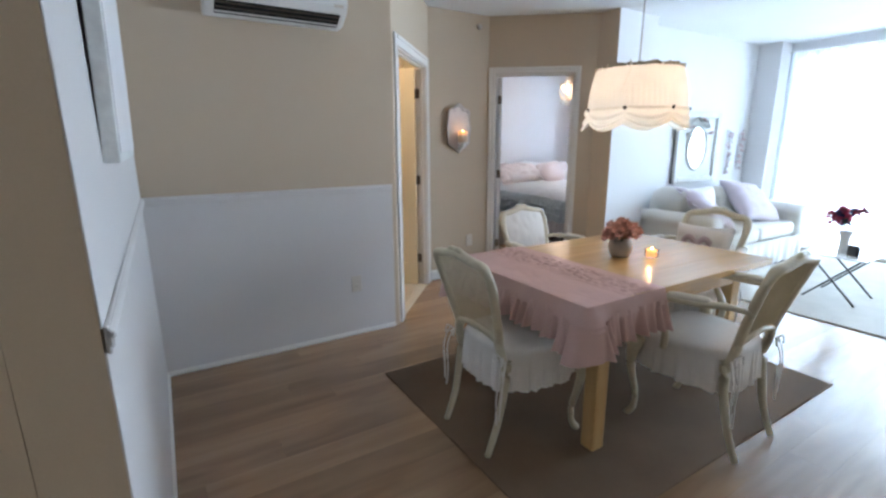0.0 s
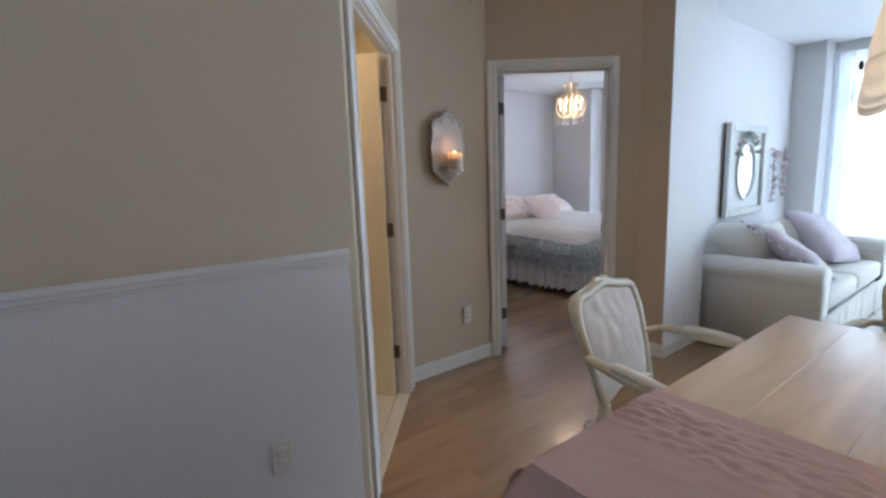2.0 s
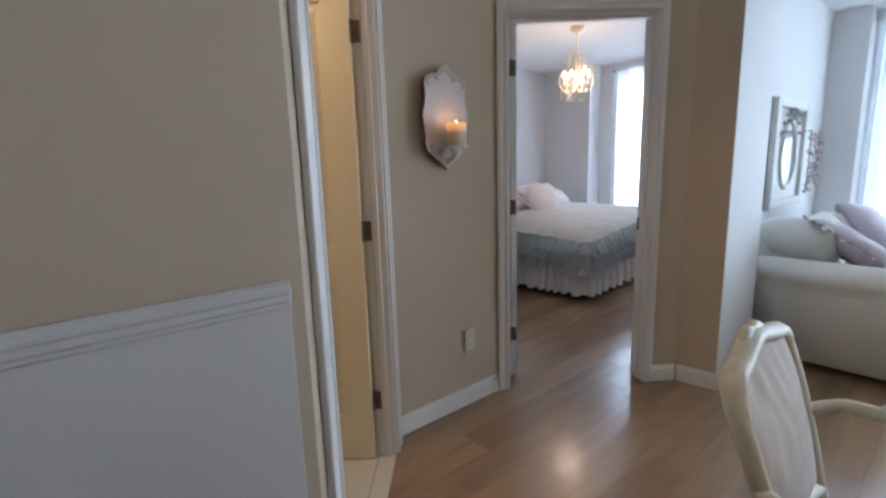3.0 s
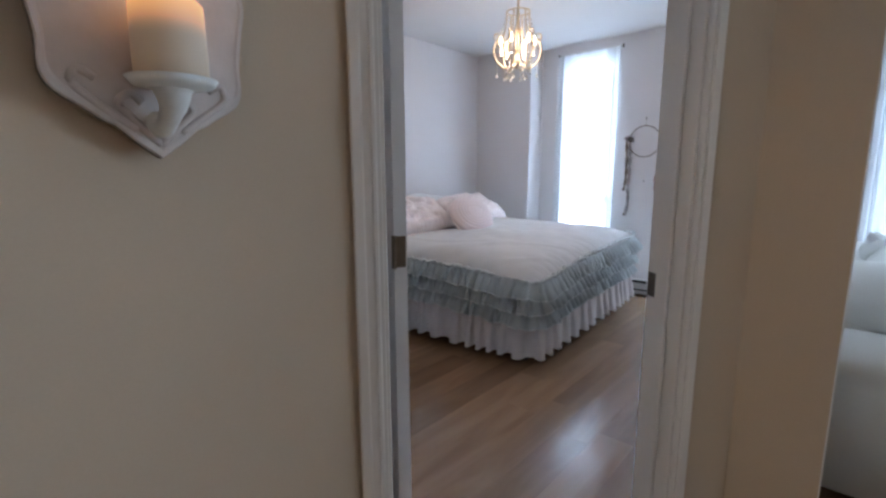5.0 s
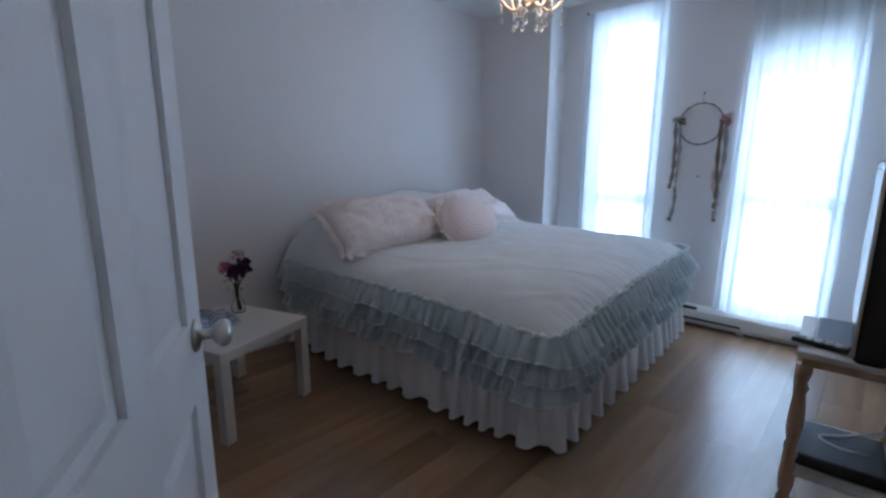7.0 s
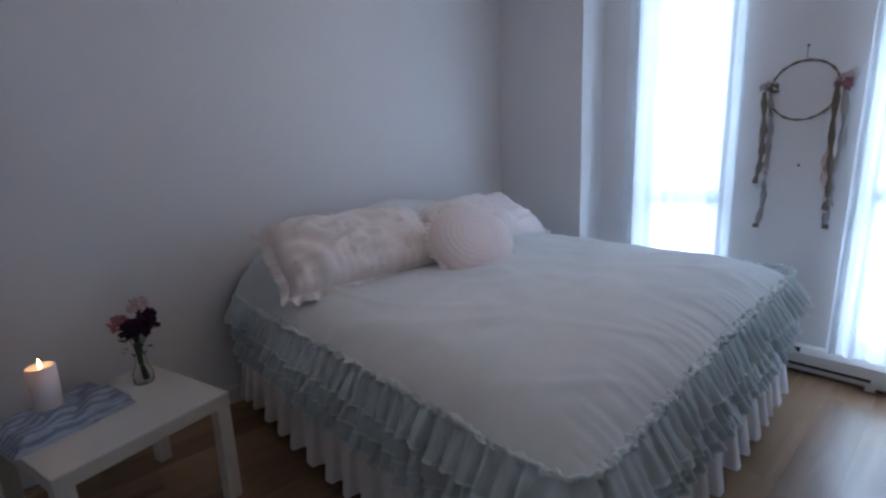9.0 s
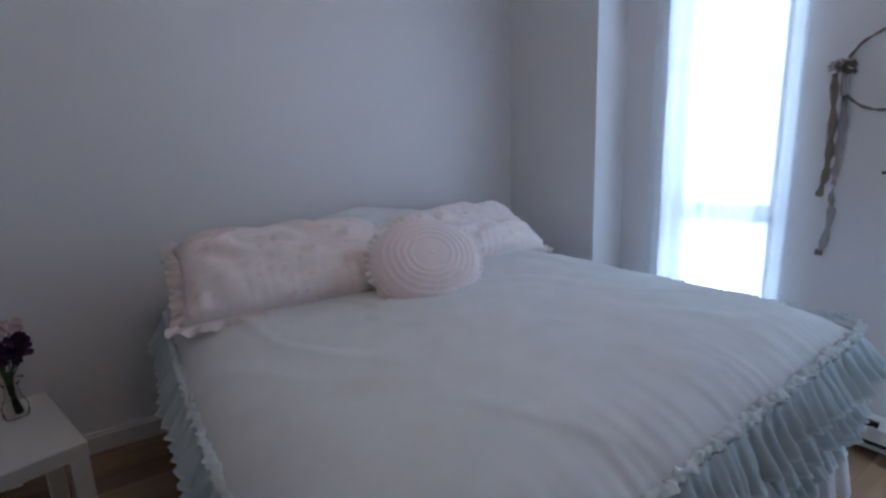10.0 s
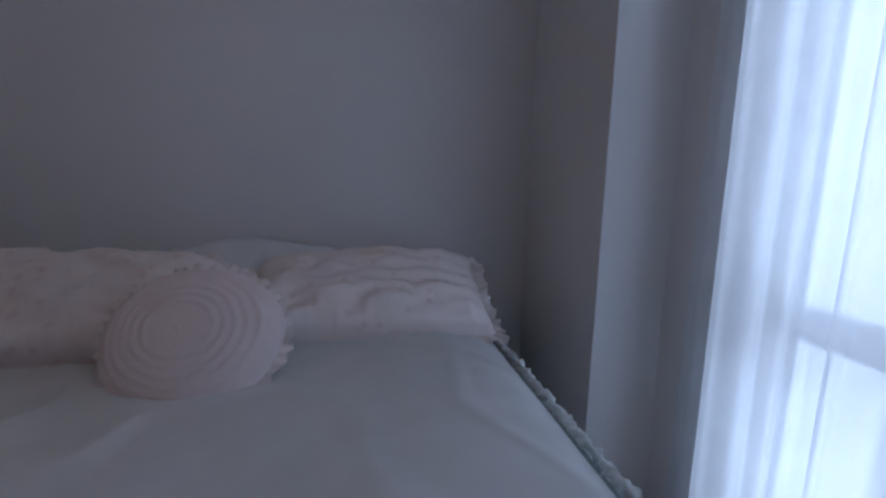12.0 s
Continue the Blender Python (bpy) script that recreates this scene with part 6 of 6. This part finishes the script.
for x in (-0.12, 0.10):
    for y in (-0.09, 0.09):
        part("foot", lathe([(0.008, 0), (0.008, 0.005)], 10, pose(x, y, 0)), DARK, bxp)
cb = thing("cable", 0, 0, 0, 0, "loose pale and black cables behind the television", "cable")
part("power_cable", tube(smooth_line([(5.26, 3.46, 0.70), (5.22, 3.43, 0.78), (5.24, 3.42, 0.69), (5.30, 3.42, 0.5), (5.36, 3.43, 0.27)], 6), 0.004, 6), BLACK, cb)
part("white_cable", tube(smooth_line([(5.40, 3.50, 0.29), (5.36, 3.58, 0.30), (5.42, 3.64, 0.292), (5.48, 3.56, 0.30), (5.42, 3.44, 0.42), (5.46, 3.42, 0.60)], 6), 0.0035, 6), PORCELAIN, cb)


def chandelier():
    size = 1.22
    HC = (H + 0.405) / size
    c = thing("chandelier", 5.37, 4.90, 0, 0, "lit cream metal chandelier with crystal drops", "chandelier")
    c.matrix_basis = pose(5.37, 4.90, -0.405) @ Matrix.Scale(size, 4)
    part("stem", tube([(0, 0, 2.02), (0, 0, HC - 0.02)], 0.006, 8), GILT, c)
    part("canopy", lathe([(0.01, HC - 0.05), (0.05, HC - 0.03), (0.055, HC - 0.001)], 24), GILT, c, smooth=True)
    part("hub", lathe([(0.006, 1.93), (0.02, 1.945), (0.028, 1.96), (0.014, 1.99), (0.012, 2.10), (0.022, 2.13), (0.010, 2.16), (0.008, 2.24)], 18), GILT, c, smooth=True)
    part("crown_ring", tube([(0.065 * math.cos(2 * math.pi * k / 28), 0.065 * math.sin(2 * math.pi * k / 28), 2.235) for k in range(28)], 0.004, 6, closed=True), GILT, c)
    rnd = random.Random(4)
    for k in range(6):
        a = 2 * math.pi * k / 6 + 0.2
        ca, sa = math.cos(a), math.sin(a)
        q = lambda r, z: (r * ca, r * sa, z)
        part("arm", tube(smooth_line([q(0.015, 1.96), q(0.07, 1.935), q(0.115, 1.97), q(0.135, 2.03), q(0.118, 2.085), q(0.098, 2.075)], 6), 0.0055, 6), GILT, c, smooth=True)
        part("scroll", tube(smooth_line([q(0.062, 2.235), q(0.066, 2.17), q(0.085, 2.10), q(0.125, 2.085), q(0.130, 2.115), q(0.108, 2.12)], 6), 0.004, 6), GILT, c, smooth=True)
        part("candle_sleeve", lathe([(0.012, 2.0), (0.008, 2.005), (0.008, 2.055)], 10, pose(0.095 * ca, 0.095 * sa, 0)), PORCELAIN, c)
        part("bulb", lathe([(0.006, 2.055), (0.011, 2.07), (0.010, 2.085), (0.0, 2.11)], 10, pose(0.095 * ca, 0.095 * sa, 0)), BULB, c, smooth=True).visible_shadow = False
        ch = bmesh.new()
        for j in range(9):
            t = j / 8
            r, z = 0.064 + 0.055 * t, 2.225 - 0.13 * t - 0.03 * math.sin(math.pi * t)
            bmesh.ops.create_icosphere(ch, subdivisions=1, radius=0.006, matrix=Matrix.Translation(q(r, z)))
        part("bead_chain", ch, CRYSTAL, c)
        for r, z0, n in ((0.115, 1.955, 3), (0.055, 1.93, 2)):
            dr = bmesh.new()
            for j in range(n):
                bmesh.ops.create_icosphere(dr, subdivisions=1, radius=0.0055, matrix=Matrix.Translation(q(r, z0 - 0.014 * j)))
            add_lathe(dr, [(0.0, -0.034), (0.008, -0.022), (0.004, -0.004), (0.0, 0.0)], 6, Matrix.Translation(q(r, z0 - 0.014 * n)))
            part("crystal_drop", dr, CRYSTAL, c)


chandelier()

# ---- floor planks ----
FLOOR = bpy.data.objects["floor"]
PW, PL = 0.165, 1.26
plank_me = mesh_of("plank", box(-PL / 2 + 0.0002, PL / 2 - 0.0002, -PW / 2 + 0.0002, PW / 2 - 0.0002, -0.012, 0.0, 0.0002, None, 1), PLANK)
rest, placed = [], 0
rnd = random.Random(21)
row = 0
yy = -1.6
while yy < 6.5:
    off = rnd.uniform(0, PL)
    x = -1.2 - off
    while x < 7.6:
        cx, cy = x + PL / 2, yy + PW / 2
        x0, x1 = max(x, -1.2), min(x + PL, 7.6)
        inside = -0.3 < cx < 6.9 and 0.2 < cy < 6.0 and x >= -1.2 and x + PL <= 7.6
        if inside and placed < 298 and not (cx < 0.1 and cy > 0.9) and not (4.5 < cx and cy < 2.2):
            p = new("plank", plank_me)
            p.parent = FLOOR
            p.location = (cx, cy, 0)
            placed += 1
        elif x1 - x0 > 0.02:
            rest.append((x0, x1, yy))
        x += PL
    yy += PW
verts, faces = [], []
for x0, x1, y0 in rest:
    b = len(verts)
    for z in (-0.012, 0.0):
        verts += [(x0 + 0.0002, y0 + 0.0002, z), (x1 - 0.0002, y0 + 0.0002, z), (x1 - 0.0002, y0 + PW - 0.0002, z), (x0 + 0.0002, y0 + PW - 0.0002, z)]
    faces += [(b + 4, b + 5, b + 6, b + 7), (b, b + 1, b + 5, b + 4), (b + 1, b + 2, b + 6, b + 5), (b + 2, b + 3, b + 7, b + 6), (b + 3, b, b + 4, b + 7)]
me = bpy.data.meshes.new("planks_beyond")
me.from_pydata(verts, [], faces)
me.materials.append(PLANKS)
far = new("planks_beyond", me)
far.parent = FLOOR
tagged(far, kind="stuff")
